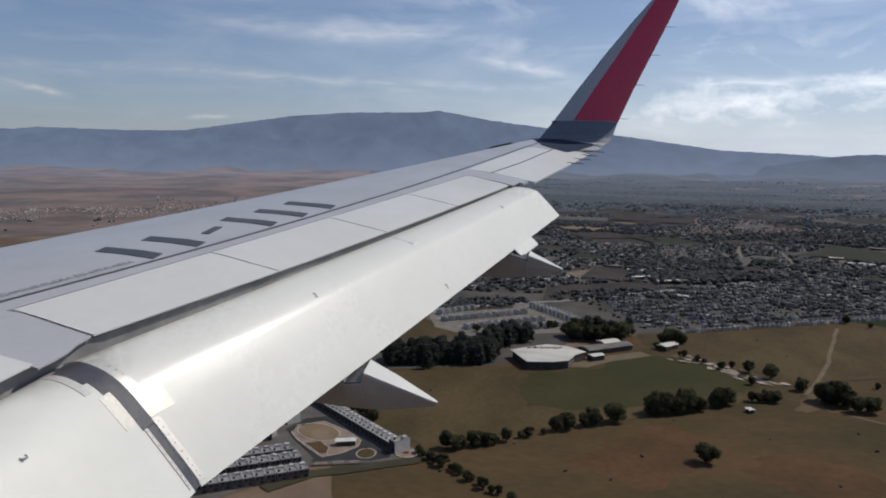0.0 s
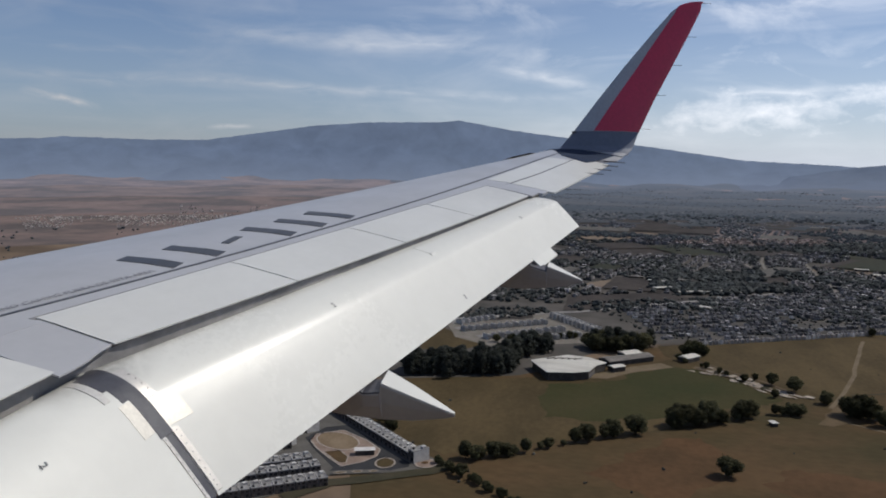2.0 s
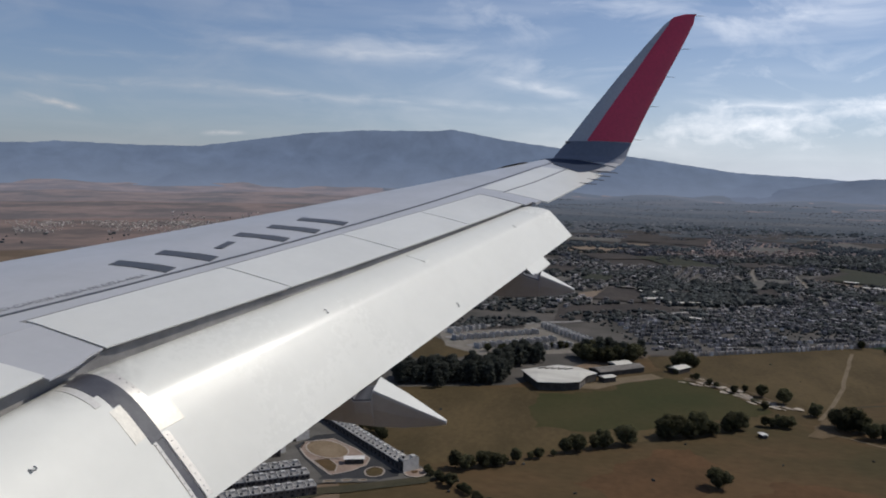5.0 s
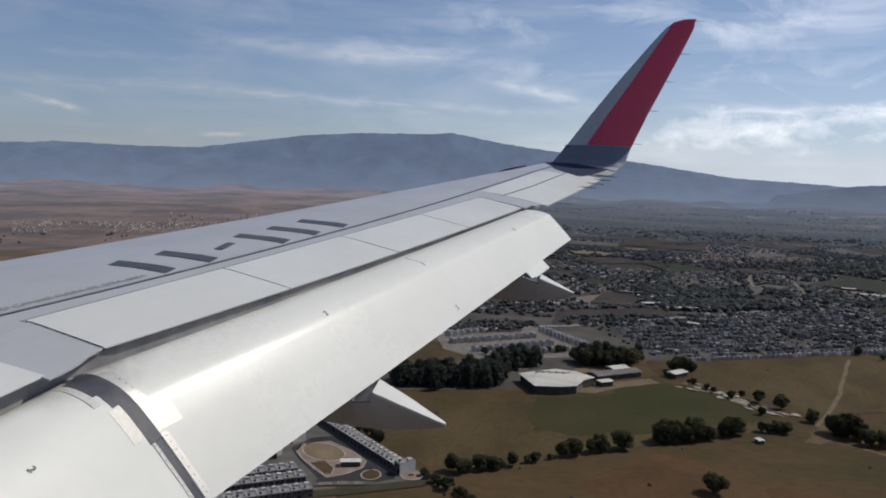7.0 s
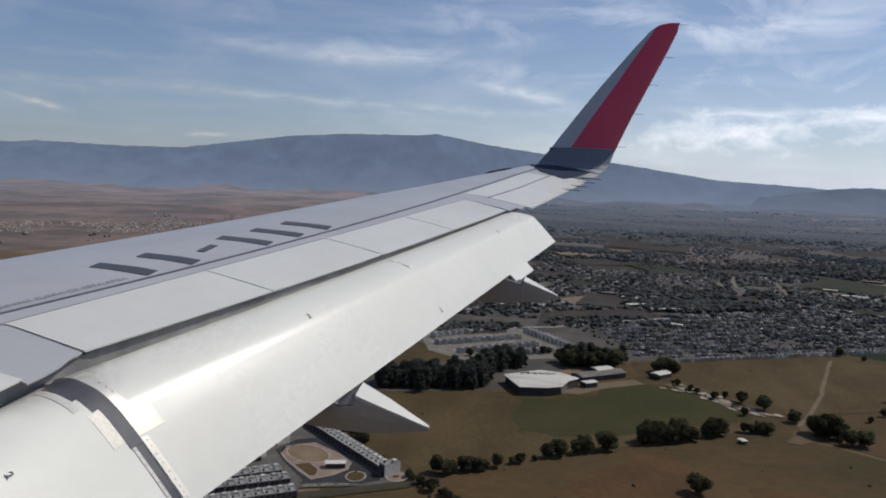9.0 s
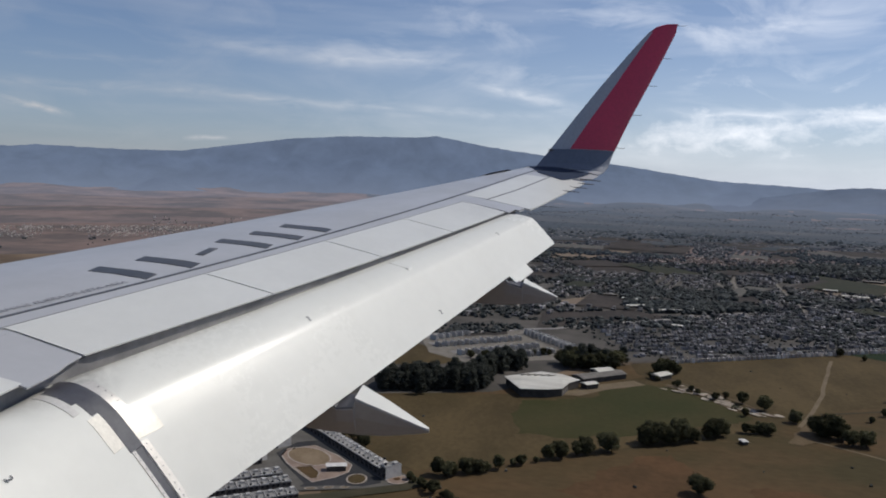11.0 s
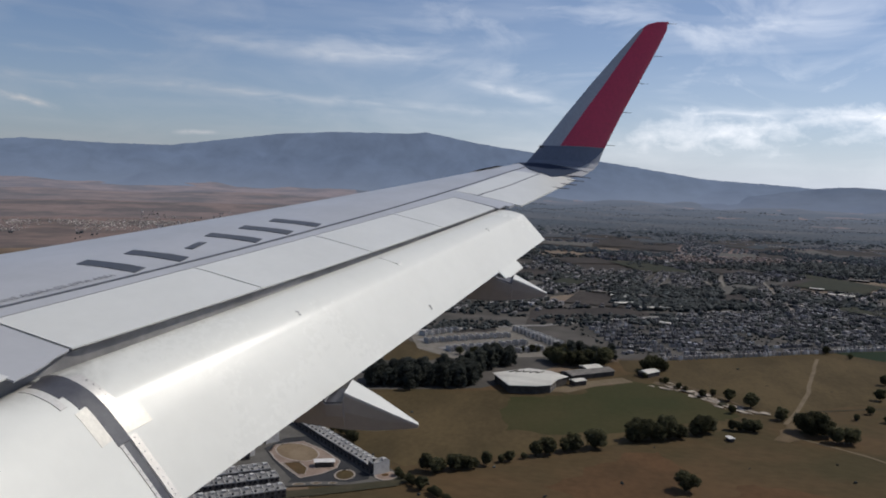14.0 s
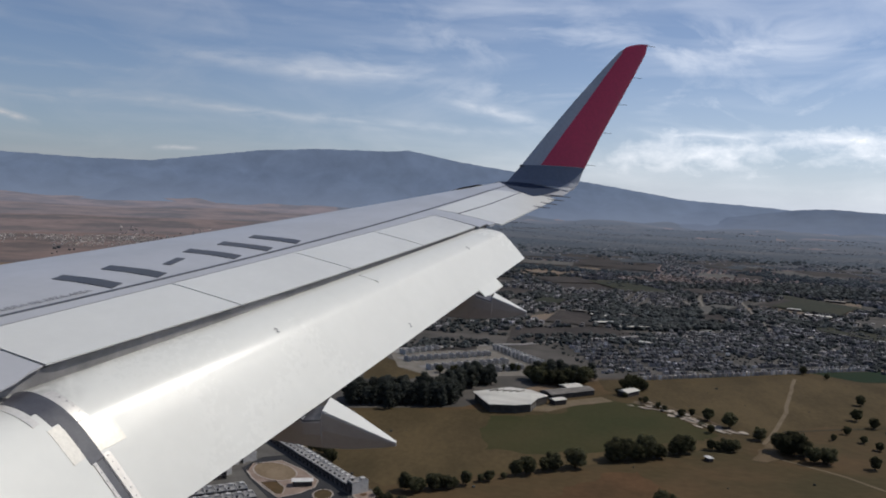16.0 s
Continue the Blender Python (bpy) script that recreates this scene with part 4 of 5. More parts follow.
def mountain(name, crest, r_foot, r_top, foot_z, material, label, seed):
    """A ridge from a crest of (azimuth, elevation) in degrees, sloping down to its foot."""
    az = np.arange(crest[0][0], crest[-1][0] + 0.01, 0.25)
    el = np.interp(az, [c[0] for c in crest], [c[1] for c in crest])
    verts, faces = [], []
    rows = 9
    for a, e in zip(az, el):
        for k in range(rows):
            t = k / (rows - 1)
            r = r_foot + (r_top - r_foot) * t
            w = noise.noise(Vector((a * 0.55, t * 2.5, seed))) + 0.5 * noise.noise(Vector((a * 1.6, t * 5, seed)))
            top = 130 + r_top * math.tan(radians(e + 0.04 * noise.noise(Vector((a * 1.5, 0, seed))) + 0.035 * noise.noise(Vector((a * 5.0, 3.0, seed)))))
            z = foot_z + (top - foot_z) * (t ** 1.25) + 14 * w * math.sin(math.pi * t)
            verts.append((EYE_X + (r + 60 * w * (1 - t)) * math.cos(radians(a)), EYE_Y + (r + 60 * w * (1 - t)) * math.sin(radians(a)), z))
    for i in range(len(az) - 1):
        for k in range(rows - 1):
            a = i * rows + k
            faces.append((a, a + rows, a + rows + 1, a + 1))
    ob = mesh_part(name, verts, faces, material, None, label, True)
    return tagged(ob, category="mountain", kind="structure")


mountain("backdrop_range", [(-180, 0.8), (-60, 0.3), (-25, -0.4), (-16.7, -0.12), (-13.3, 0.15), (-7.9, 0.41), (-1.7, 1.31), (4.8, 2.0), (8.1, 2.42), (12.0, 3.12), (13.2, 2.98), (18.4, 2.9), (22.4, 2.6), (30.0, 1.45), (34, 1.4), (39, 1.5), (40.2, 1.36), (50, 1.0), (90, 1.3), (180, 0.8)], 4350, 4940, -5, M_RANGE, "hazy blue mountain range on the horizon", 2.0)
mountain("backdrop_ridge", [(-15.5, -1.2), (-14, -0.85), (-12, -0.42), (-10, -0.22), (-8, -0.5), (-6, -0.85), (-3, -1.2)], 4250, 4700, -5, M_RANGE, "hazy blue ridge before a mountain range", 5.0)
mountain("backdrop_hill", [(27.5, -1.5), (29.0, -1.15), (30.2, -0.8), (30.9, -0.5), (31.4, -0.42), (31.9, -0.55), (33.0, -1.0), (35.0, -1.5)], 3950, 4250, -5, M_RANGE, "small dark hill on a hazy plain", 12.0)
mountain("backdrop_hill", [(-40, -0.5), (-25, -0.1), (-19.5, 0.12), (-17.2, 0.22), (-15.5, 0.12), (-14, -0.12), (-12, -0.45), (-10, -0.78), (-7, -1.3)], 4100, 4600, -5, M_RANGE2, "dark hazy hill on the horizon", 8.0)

# ---- trees ----


def blob(bm, at, r, seed, squash=0.8):
    """An uneven clump of foliage."""
    made = bmesh.ops.create_icosphere(bm, subdivisions=2, radius=1.0)["verts"]
    for v in made:
        w = 1 + 0.5 * noise.noise(v.co * 2.3 + Vector((seed, seed * 0.7, 0))) + 0.35 * noise.noise(v.co * 6.0 + Vector((0, seed, seed * 1.3)))
        v.co = Vector(at) + Vector((v.co.x * r * w, v.co.y * r * w, v.co.z * r * w * squash))


def make_tree(name, height, spread, seed, label, m, slim=False):
    """Trunk with limbs, and a crown of uneven clumps and loose leaf sprays."""
    rnd = random.Random(seed)
    tree = empty(name, m, label=label, category="tree")
    lean = rnd.uniform(-0.05, 0.05) * height
    rings = [[Vector((lean * t * t + math.cos(i * 1.0472) * r, math.sin(i * 1.0472) * r, height * 0.62 * t)) for i in range(6)] for t, r in ((0, height * 0.04), (0.3, height * 0.028), (1, height * 0.015))]
    bm = loft(rings)
    tips = []
    for k in range(6):
        a = k * 1.05 + rnd.uniform(-0.3, 0.3)
        z0 = height * rnd.uniform(0.25, 0.5)
        tip = Vector((math.cos(a) * spread * 0.33, math.sin(a) * spread * 0.33, height * rnd.uniform(0.5, 0.75)))
        tips.append(tip)
        limb = rod((lean * 0.2, 0, z0), tip, height * 0.013, 5)
        tmp = bpy.data.meshes.new("limb")
        limb.to_mesh(tmp)
        limb.free()
        bm.from_mesh(tmp)
        bpy.data.meshes.remove(tmp)
    part("trunk", bm, M_BARK, tree)
    bm = bmesh.new()
    clumps = []
    for k in range(64 if not slim else 52):
        a, q = rnd.uniform(0, 6.283), math.sqrt(rnd.random())
        h = rnd.uniform(0.24, 0.93) if not slim else rnd.uniform(0.12, 0.97)
        wide = math.sin(math.pi * min(max((h - 0.2) / 0.85, 0.05), 1)) ** 0.6 if not slim else 0.3 + 0.75 * math.sin(math.pi * min(0.15 + 0.8 * h, 1.0))
        c = Vector((math.cos(a) * q * spread * 0.42 * wide, math.sin(a) * q * spread * 0.42 * wide, h * height))
        r = spread * rnd.uniform(0.075, 0.15)
        clumps.append((c, r))
        blob(bm, c, r * 0.82, seed + k * 3.1)
    for k in range(5600):
        c, r = clumps[k % len(clumps)]
        d = Vector((rnd.gauss(0, 1), rnd.gauss(0, 1), rnd.gauss(0.2, 0.9))).normalized()
        p = c + d * r * rnd.uniform(0.8, 1.45)
        s = spread * rnd.uniform(0.012, 0.028)
        u = Vector((rnd.gauss(0, 1), rnd.gauss(0, 1), rnd.gauss(0, 1))).normalized()
        w = u.cross(d).normalized()
        bm.faces.new([bm.verts.new(p + u * s * i + w * s * j) for i, j in ((-1, -0.6), (1, -0.6), (0.8, 0.7), (-0.8, 0.7))])
    crown = part("crown", bm, M_GUM if slim else M_LEAF, tree, "dense dark green foliage")
    crown.data.shade_smooth()
    return tree


TREES = [make_tree("broad_tree", 8.0, 9.5, 11, "broad dark green tree standing in a dry field", pose(423, -141, 0.1)),
         make_tree("broad_tree", 6.5, 8.5, 27, "broad dark green tree standing in a dry field", pose(434, -131, 0.1)),
         make_tree("broad_tree", 5.5, 6.0, 35, "rounded dark green tree in a hedgerow", pose(433, -101, 0.1)),
         make_tree("tall_tree", 10.5, 7.5, 48, "tall dark eucalyptus in a shelter belt", pose(452, 92, 0.1), True),
         make_tree("small_tree", 3.6, 3.8, 59, "small dark shrub-like tree in a dry field", pose(470, -165, 0.1))]
for t in TREES[:3]:
    tagged(t, group="trees along the field edge")
tagged(TREES[3], group="shelter belt trees")
tagged(TREES[4], group="small field trees")
rnd = random.Random(5)


def plant(kind, x, y, s=1.0):
    t = copy_thing(TREES[kind], pose(x, y, 0.1, 0, 0, rnd.uniform(0, 360)))
    s *= 1.5
    t.scale = (s * rnd.uniform(0.9, 1.1), s * rnd.uniform(0.9, 1.1), s * rnd.uniform(0.88, 1.12))
    return t


def hedge(pts, gap, kinds, s, jitter=1.5):
    for (x0, y0), (x1, y1) in zip(pts, pts[1:]):
        n = max(1, round(math.hypot(x1 - x0, y1 - y0) / gap))
        for i in range(n):
            t = (i + rnd.uniform(0.2, 0.8)) / n
            plant(rnd.choice(kinds), x0 + (x1 - x0) * t + rnd.uniform(-jitter, jitter), y0 + (y1 - y0) * t + rnd.uniform(-jitter, jitter), s * rnd.uniform(0.75, 1.15))


hedge([(326, 56), (336, 36)], 4, (1, 2), 0.8)
hedge([(336, 36), (358, 14)], 6, (2, 4), 0.7)
hedge([(360, 12), (374, -10)], 5, (1, 2), 0.85)
hedge([(378, -17), (380, -22)], 5, (1,), 0.9)
hedge([(392, -34), (399, -45), (409, -62)], 4.2, (0, 1), 0.85)
hedge([(410, -60), (422, -79)], 5, (1, 2), 0.85)
hedge([(429, -88), (433, -103)], 4, (1, 2), 0.75)
hedge([(440, -127), (434, -132), (431, -139)], 5, (0, 1), 0.95)
plant(1, 424, -148, 0.85)
plant(0, 336, -56, 0.75), plant(2, 477, -109, 1.0), plant(2, 489, -99, 0.85), plant(1, 457, -121.5, 0.72), plant(4, 462, -96, 0.9), plant(4, 499, -91, 0.8)
hedge([(321, 67), (301, 46), (280, 20)], 4, (2, 4), 0.6)
hedge([(540, -44), (520, -62), (490, -86)], 9, (2, 4), 0.7)
hedge([(553, -52), (556, -70)], 4, (1, 2), 0.9)
hedge([(454, 121), (460, 99), (468, 80), (476, 62)], 2.2, (3,), 0.8, 5)
hedge([(464, 124), (474, 98), (490, 66), (530, 52), (540, 36)], 2.2, (3,), 0.85, 5)
hedge([(466, 74), (474, 60), (498, 58)], 2.2, (3,), 0.75, 3)
hedge([(548, 10), (552, -10), (557, -29)], 3.2, (3, 0), 0.9, 4)
hedge([(556, 14), (564, -8), (570, -32)], 3.2, (3, 0), 0.95, 4)
for x, y in ((520, -190), (505, -200), (485, -180), (470, -185), (455, -190), (500, -215), (440, -195), (425, -170), (520, -230), (640, -215), (560, -215), (655, -202), (575, -235)):
    plant(4 if rnd.random() < 0.7 else 2, x + rnd.uniform(-4, 4), y + rnd.uniform(-6, 6), rnd.uniform(0.7, 1.2))

# ---- barn and sheds ----


def prism(bm, pts, z0, z1):
    lo, hi = [bm.verts.new((x, y, z0)) for x, y in pts], [bm.verts.new((x, y, z1)) for x, y in pts]
    n = len(pts)
    for i in range(n):
        bm.faces.new((lo[i], lo[(i + 1) % n], hi[(i + 1) % n], hi[i]))
    bm.faces.new(hi)
    bm.faces.new(lo[::-1])


def make_barn():
    """A low hall on an eight-sided plan under one pale sheet roof."""
    barn = empty("barn", pose(0, 0, 0.1), label="large barn with a pale sheet metal roof and dark walls", category="barn")
    plan = [(490, 46), (510, 24), (507, 10), (496, -2), (486.5, 4.5), (471.5, 8), (466, 17), (463, 33)]
    cx, cy = sum(p[0] for p in plan) / 8, sum(p[1] for p in plan) / 8
    bm = bmesh.new()
    prism(bm, [(cx + (x - cx) * 0.95, cy + (y - cy) * 0.95) for x, y in plan], 0, 5.0)
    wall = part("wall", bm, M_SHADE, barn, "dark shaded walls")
    (x0, y0), (x1, y1) = plan[4], plan[5]
    for k in (0.2, 0.5, 0.8):
        bm = bmesh.new()
        x, y = cx + (x0 + (x1 - x0) * k - cx) * 0.955, cy + (y0 + (y1 - y0) * k - cy) * 0.955
        box(bm, -1.5, 1.5, -0.12, 0.12, 0.0, 3.2, pose(x, y, 0, 0, 0, math.degrees(math.atan2(y1 - y0, x1 - x0))))
        part("door", bm, M_OLDROOF, wall, "grey sheet metal door")
    bm = bmesh.new()
    low, e = [bm.verts.new((x, y, 5.0)) for x, y in plan], [bm.verts.new((x, y, 5.3)) for x, y in plan]
    r1, r2 = bm.verts.new((486, 35, 6.3)), bm.verts.new((490, 9, 6.3))
    for i in range(8):
        bm.faces.new((low[i], low[(i + 1) % 8], e[(i + 1) % 8], e[i]))
    for f in ((e[7], e[0], r1), (e[0], e[1], r1), (e[1], e[2], r2, r1), (e[2], e[3], r2), (e[3], e[4], r2), (e[4], e[5], r2), (e[5], e[6], r1, r2), (e[6], e[7], r1)):
        bm.faces.new(f)
    bm.faces.new(low)
    bmesh.ops.recalc_face_normals(bm, faces=bm.faces)
    roof = part("roof", bm, M_SHEET, barn, "pale sun-bleached sheet metal roof")
    for i in range(5):
        bm = bmesh.new()
        box(bm, -4.2, 4.2, -0.3, 0.3, 0.0, 0.55, pose(496 + 0.6 * i, 33 - 4.2 * i, 5.72, 0, 4, -35))
        part("roof_vent", bm, M_SHADE, roof)
    return barn


def make_shed(name, x, y, turn, l, w, h, roof, label):
    s = empty(name, pose(x, y, 0.1, 0, 0, turn), label=label, category="shed")
    bm = bmesh.new()
    box(bm, -l / 2, l / 2, -w / 2, w / 2, 0, h)
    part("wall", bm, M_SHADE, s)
    bm = bmesh.new()
    o = 0.5
    v = [bm.verts.new(q) for q in ((-l / 2 - o, -w / 2 - o, h), (l / 2 + o, -w / 2 - o, h), (l / 2 + o, w / 2 + o, h), (-l / 2 - o, w / 2 + o, h), (-l / 2 - o, 0, h + w * 0.12), (l / 2 + o, 0, h + w * 0.12))]
    for f in ((0, 1, 5, 4), (2, 3, 4, 5), (0, 4, 3), (1, 2, 5), (0, 3, 2, 1)):
        bm.faces.new([v[i] for i in f])
    part("roof", bm, roof, s)
    return s


make_barn()
make_shed("shed", 522, -14, -51, 36, 12, 3.4, M_OLDROOF, "long low shed with a grey roof beside a barn")
make_shed("shed", 533, -16, -51, 13, 9, 4.3, M_SHEET, "small shed with a pale roof beside a barn")
make_shed("shed", 497, -8, -51, 9, 6, 3.4, M_SHEET, "small open shed with a pale roof beside a barn")
make_shed("shed", 537, -55, -40, 13, 8, 3.2, M_SHEET, "small open shed with a pale sheet roof")
make_shed("shed", 411, -86.5, 20, 4, 2.6, 1.8, M_WHITE, "tiny white hut beside a hedgerow")

# long pale-roofed sheds out in the town
for i, (x, y, turn, l, w) in enumerate(((1014, -317, 70, 40, 12), (902, -236, 66, 16, 9), (966, -270, 68, 14, 9), (735, -85, 64, 16, 9), (764, -145, 64, 12, 8), (918, -26, 80, 22, 9), (892, -47, 72, 24, 9), (907, -73, 72, 26, 10), (1005, -131, 75, 34, 11), (1067, -303, 70, 22, 10), (1196, -394, 70, 36, 14), (1781, -413, 72, 50, 16))):
    pale = i % 3 == 0
    make_shed("town_shed", x, y, turn, l * 0.72, w * 0.62, 3.0, M_SHEET if pale else M_OLDROOF, "long shed with a pale metal roof in a town" if pale else "long shed with a weathered grey roof in a town")

# ---- terraced houses ----


def make_house():
    h = empty("terraced_house", pose(0, 0, 0.1), label="two-storey white terraced house with flat roof and black tank", category="house", group="terraced houses")
    bm = bmesh.new()
    box(bm, -2.3, 2.3, -4, 4, 0, 5.2)
    part("wall", bm, M_WALL, h)
    bm = bmesh.new()
    for x0, x1, y0, y1 in ((-2.32, 2.32, -4.05, -3.85), (-2.32, 2.32, 3.85, 4.05), (-2.32, -2.14, -3.85, 3.85), (2.14, 2.32, -3.85, 3.85)):
        box(bm, x0, x1, y0, y1, 5.2, 5.75)
    part("parapet", bm, M_WALL, h)
    bm = bmesh.new()
    box(bm, -2.14, 2.14, -3.85, 3.85, 5.2, 5.26)
    part("roof", bm, M_ROOF, h, "grey flat roof")
    bm = bmesh.new()
    box(bm, -1.7, 0.2, -3.0, -1.0, 5.26, 6.5)
    part("stair_box", bm, M_WALL, h)
    for y, s in ((-4.0, -1), (4.0, 1)):
        for x, z, w, t in ((-1.1, 3.4, 1.2, 1.3), (1.1, 3.4, 1.1, 1.3), (-1.0, 0.9, 1.4, 1.4)):
            bm = bmesh.new()
            box(bm, x - w / 2, x + w / 2, y - 0.05, y + 0.05, z, z + t)
            part("window", bm, M_PANE, h, "dark window")
        bm = bmesh.new()
        box(bm, 0.7, 1.7, y - 0.06, y + 0.06, 0, 2.1)
        part("door", bm, M_DOOR, h, "brown door")
    bm = bmesh.new()
    # panel that paints the street side's shade as dark brown
    box(bm, -2.28, 2.28, 4.0, 4.03, 0.05, 5.15)
    part("facade", bm, M_FRONT_SHADE, h, "street front with its shade painted dark brown")
    bm = loft([[(1.0 + 0.55 * r * math.cos(i * 0.7854), 2.0 + 0.55 * r * math.sin(i * 0.7854), z) for i in range(8)] for z, r in ((5.26, 1), (6.2, 1), (6.4, 0.5))])
    part("water_tank", bm, M_TANK, h, "black plastic water tank")
    return h


HOUSE = make_house()
first = [True]


def house_row(x0, y0, x1, y1, gap=4.64, flip=0, s=1.0, deep=1.0, tall=1.0, wide=1.0):
    d = math.hypot(x1 - x0, y1 - y0)
    n = max(1, int(d / (gap * s)))
    turn = math.degrees(math.atan2(y1 - y0, x1 - x0)) + flip
    for i in range(n):
        t = (i + 0.5) / n
        m = pose(x0 + (x1 - x0) * t, y0 + (y1 - y0) * t, 0.1, 0, 0, turn)
        if first[0]:
            HOUSE.matrix_world = m
            first[0] = False
        else:
            ob = copy_thing(HOUSE, m)
            ob.scale = (s * wide, s * deep, s * tall)


U, W = Vector((0.62, 0.785)), Vector((-0.785, 0.62))
corner = Vector((317, 69))


def estate(a0, a1, b, flip=0):
    p, q = corner + U * a0 + W * b, corner + U * a1 + W * b
    house_row(p.x, p.y, q.x, q.y, 4.64, flip, 0.88, 1.0, 0.84)


patch("estate_ground", [(313, 68), (321, 65), (386, 147), (380, 200), (288, 232), (222, 158), (272, 120), (296, 106), (303, 84)], 0.24, M_STREET, "grey concrete streets of a housing estate", "road")
house_row(319, 73.4, 384.5, 143, 4.64, 0, 0.85, 1.02, 0.72)
for b, a0 in ((20, 66), (29, 66), (38, 56), (47, 56), (64, 50), (73, 50), (90, 46), (99, 46)):
    estate(a0, 106, b)
for x, y, l in ((287.5, 105, 44), (306, 119.5, 40), (322, 136, 28), (298.5, 112.5, 40)):
    house_row(x, y, x - 0.58 * l, y + 0.81 * l, 4.64, 0, 0.88, 1.0, 0.8)


def oval(cx, cy, rx, ry, turn, n=22):
    c, k = math.cos(math.radians(turn)), math.sin(math.radians(turn))
    ring = [(rx * math.cos(6.2832 * i / n), ry * math.sin(6.2832 * i / n)) for i in range(n)]
    return [(cx + x * c - y * k, cy + x * k + y * c) for x, y in ring]


def kerbed(name, ring, z, material, label, category="lawn", kerb=0.7):
    """A piece of park ground inside its pale kerb."""
    patch(name, ring, z, material, label, category, ragged=0.4)
    ribbon("kerb", ring + ring[:2], kerb, z + 0.08, M_KERB, "pale concrete kerb of a small park", "kerb")


patch("estate_road", [(322, 125), (303, 108), (299, 108), (302, 96), (306, 84), (312, 77), (317, 78), (324, 88), (340, 103), (356, 121), (350, 130), (334, 134)], 0.30, M_ASPHALT, "dark asphalt street round a small park", "road", ragged=0.4)
kerbed("park_ground", [(331, 130), (340, 131), (348, 120), (338, 105), (328, 95), (320, 94), (312, 98), (305, 105), (313, 114), (323, 124)], 0.36, M_PINK, "pale paved ground of a small park", "path")
kerbed("park_lawn", oval(333.5, 117.5, 13, 8.6, 50), 0.46, M_DRYLAWN, "dry tan oval lawn of a small park")
kerbed("park_garden", [(319, 119), (322, 112), (316, 106), (309, 104.5), (308, 107.5)], 0.46, M_BROWN, "dry planted bed of a small park", kerb=0.5)
kerbed("roundabout", oval(313.2, 88, 5.6, 4.2, 10), 0.46, M_STUBBLE, "dry grass roundabout island")
kerbed("paved_circle", oval(317.3, 70.8, 5.0, 4.6, 0), 0.46, M_PINK, "pinkish paved circle at a street's end", "path")
patch("circle_bed", oval(317.3, 70.8, 1.8, 1.6, 0), 0.6, M_RUST, "small reddish planted bed in a paved circle", "bed")
make_shed("park_pavilion", 321.2, 100, -70, 8.4, 3.6, 2.6, M_WHITE, "small white-roofed park pavilion")
ribbon("hedge_strip", [(270, 116), (288, 103.5), (293, 93.5), (301, 81), (310, 66.5), (319, 60)], 7.0, 0.44, M_BRUSH, "dark brushy strip along an estate wall", "hedge")
patch("verge", [(295, 107), (299, 97), (303, 85), (306, 84), (303.5, 96), (299, 107)], 0.52, M_STREET, "bare dirt verge", "path", ragged=0.5)
for x, y, r in ((298, 103, 2.6), (301, 96.5, 2.2), (303, 90, 1.8)):
    kerbed("verge_bed", oval(x, y, r, 1.1, -68, 12), 0.6, M_PATH, "small bare bed on a verge", "bed", 0.4)
hedge([(368, 112), (362, 102), (353, 95)], 4, (2, 4), 0.65)

# mid-distance terraces, seen along their fronts
patch("estate_ground", [(632, 135), (676, 52), (612, 0), (569, 17), (542, 81), (565, 112)], 0.24, M_CONCRETE, "grey concrete streets of a housing estate", "road")
for x0, y0, x1, y1 in ((610, 120, 642, 94), (586, 112, 634, 49), (563, 90, 610, 33), (552, 66, 594, 20)):
    house_row(x0, y0, x1, y1, 6.2, 0, 1.05, 0.95, 0.62, 0.52)
    v = Vector((y1 - y0, x0 - x1)).normalized() * -9.5
    patch("terrace_yard", [(x0 + v.x * 0.45, y0 + v.y * 0.45), (x1 + v.x * 0.45, y1 + v.y * 0.45), (x1 + v.x * 1.4, y1 + v.y * 1.4), (x0 + v.x * 1.4, y0 + v.y * 1.4)], 0.34, M_PALEYARD, "pale paved yards between terraces", "path", ragged=0.4)
house_row(662, 47, 607, 7, 5.4, 0, 1.05, 1.0, 0.72, 0.8)
patch("mound", [(521, 127), (573, 138), (601, 134), (582, 116), (561, 93), (549, 79), (524, 101)], 0.2, M_STUBBLE, "dry grass mound beside an estate", "mound")
hedge([(556, 84), (566, 62), (578, 36), (586, 18)], 7, (4, 2), 0.7, 3)

# ---- the town: countless small houses ----


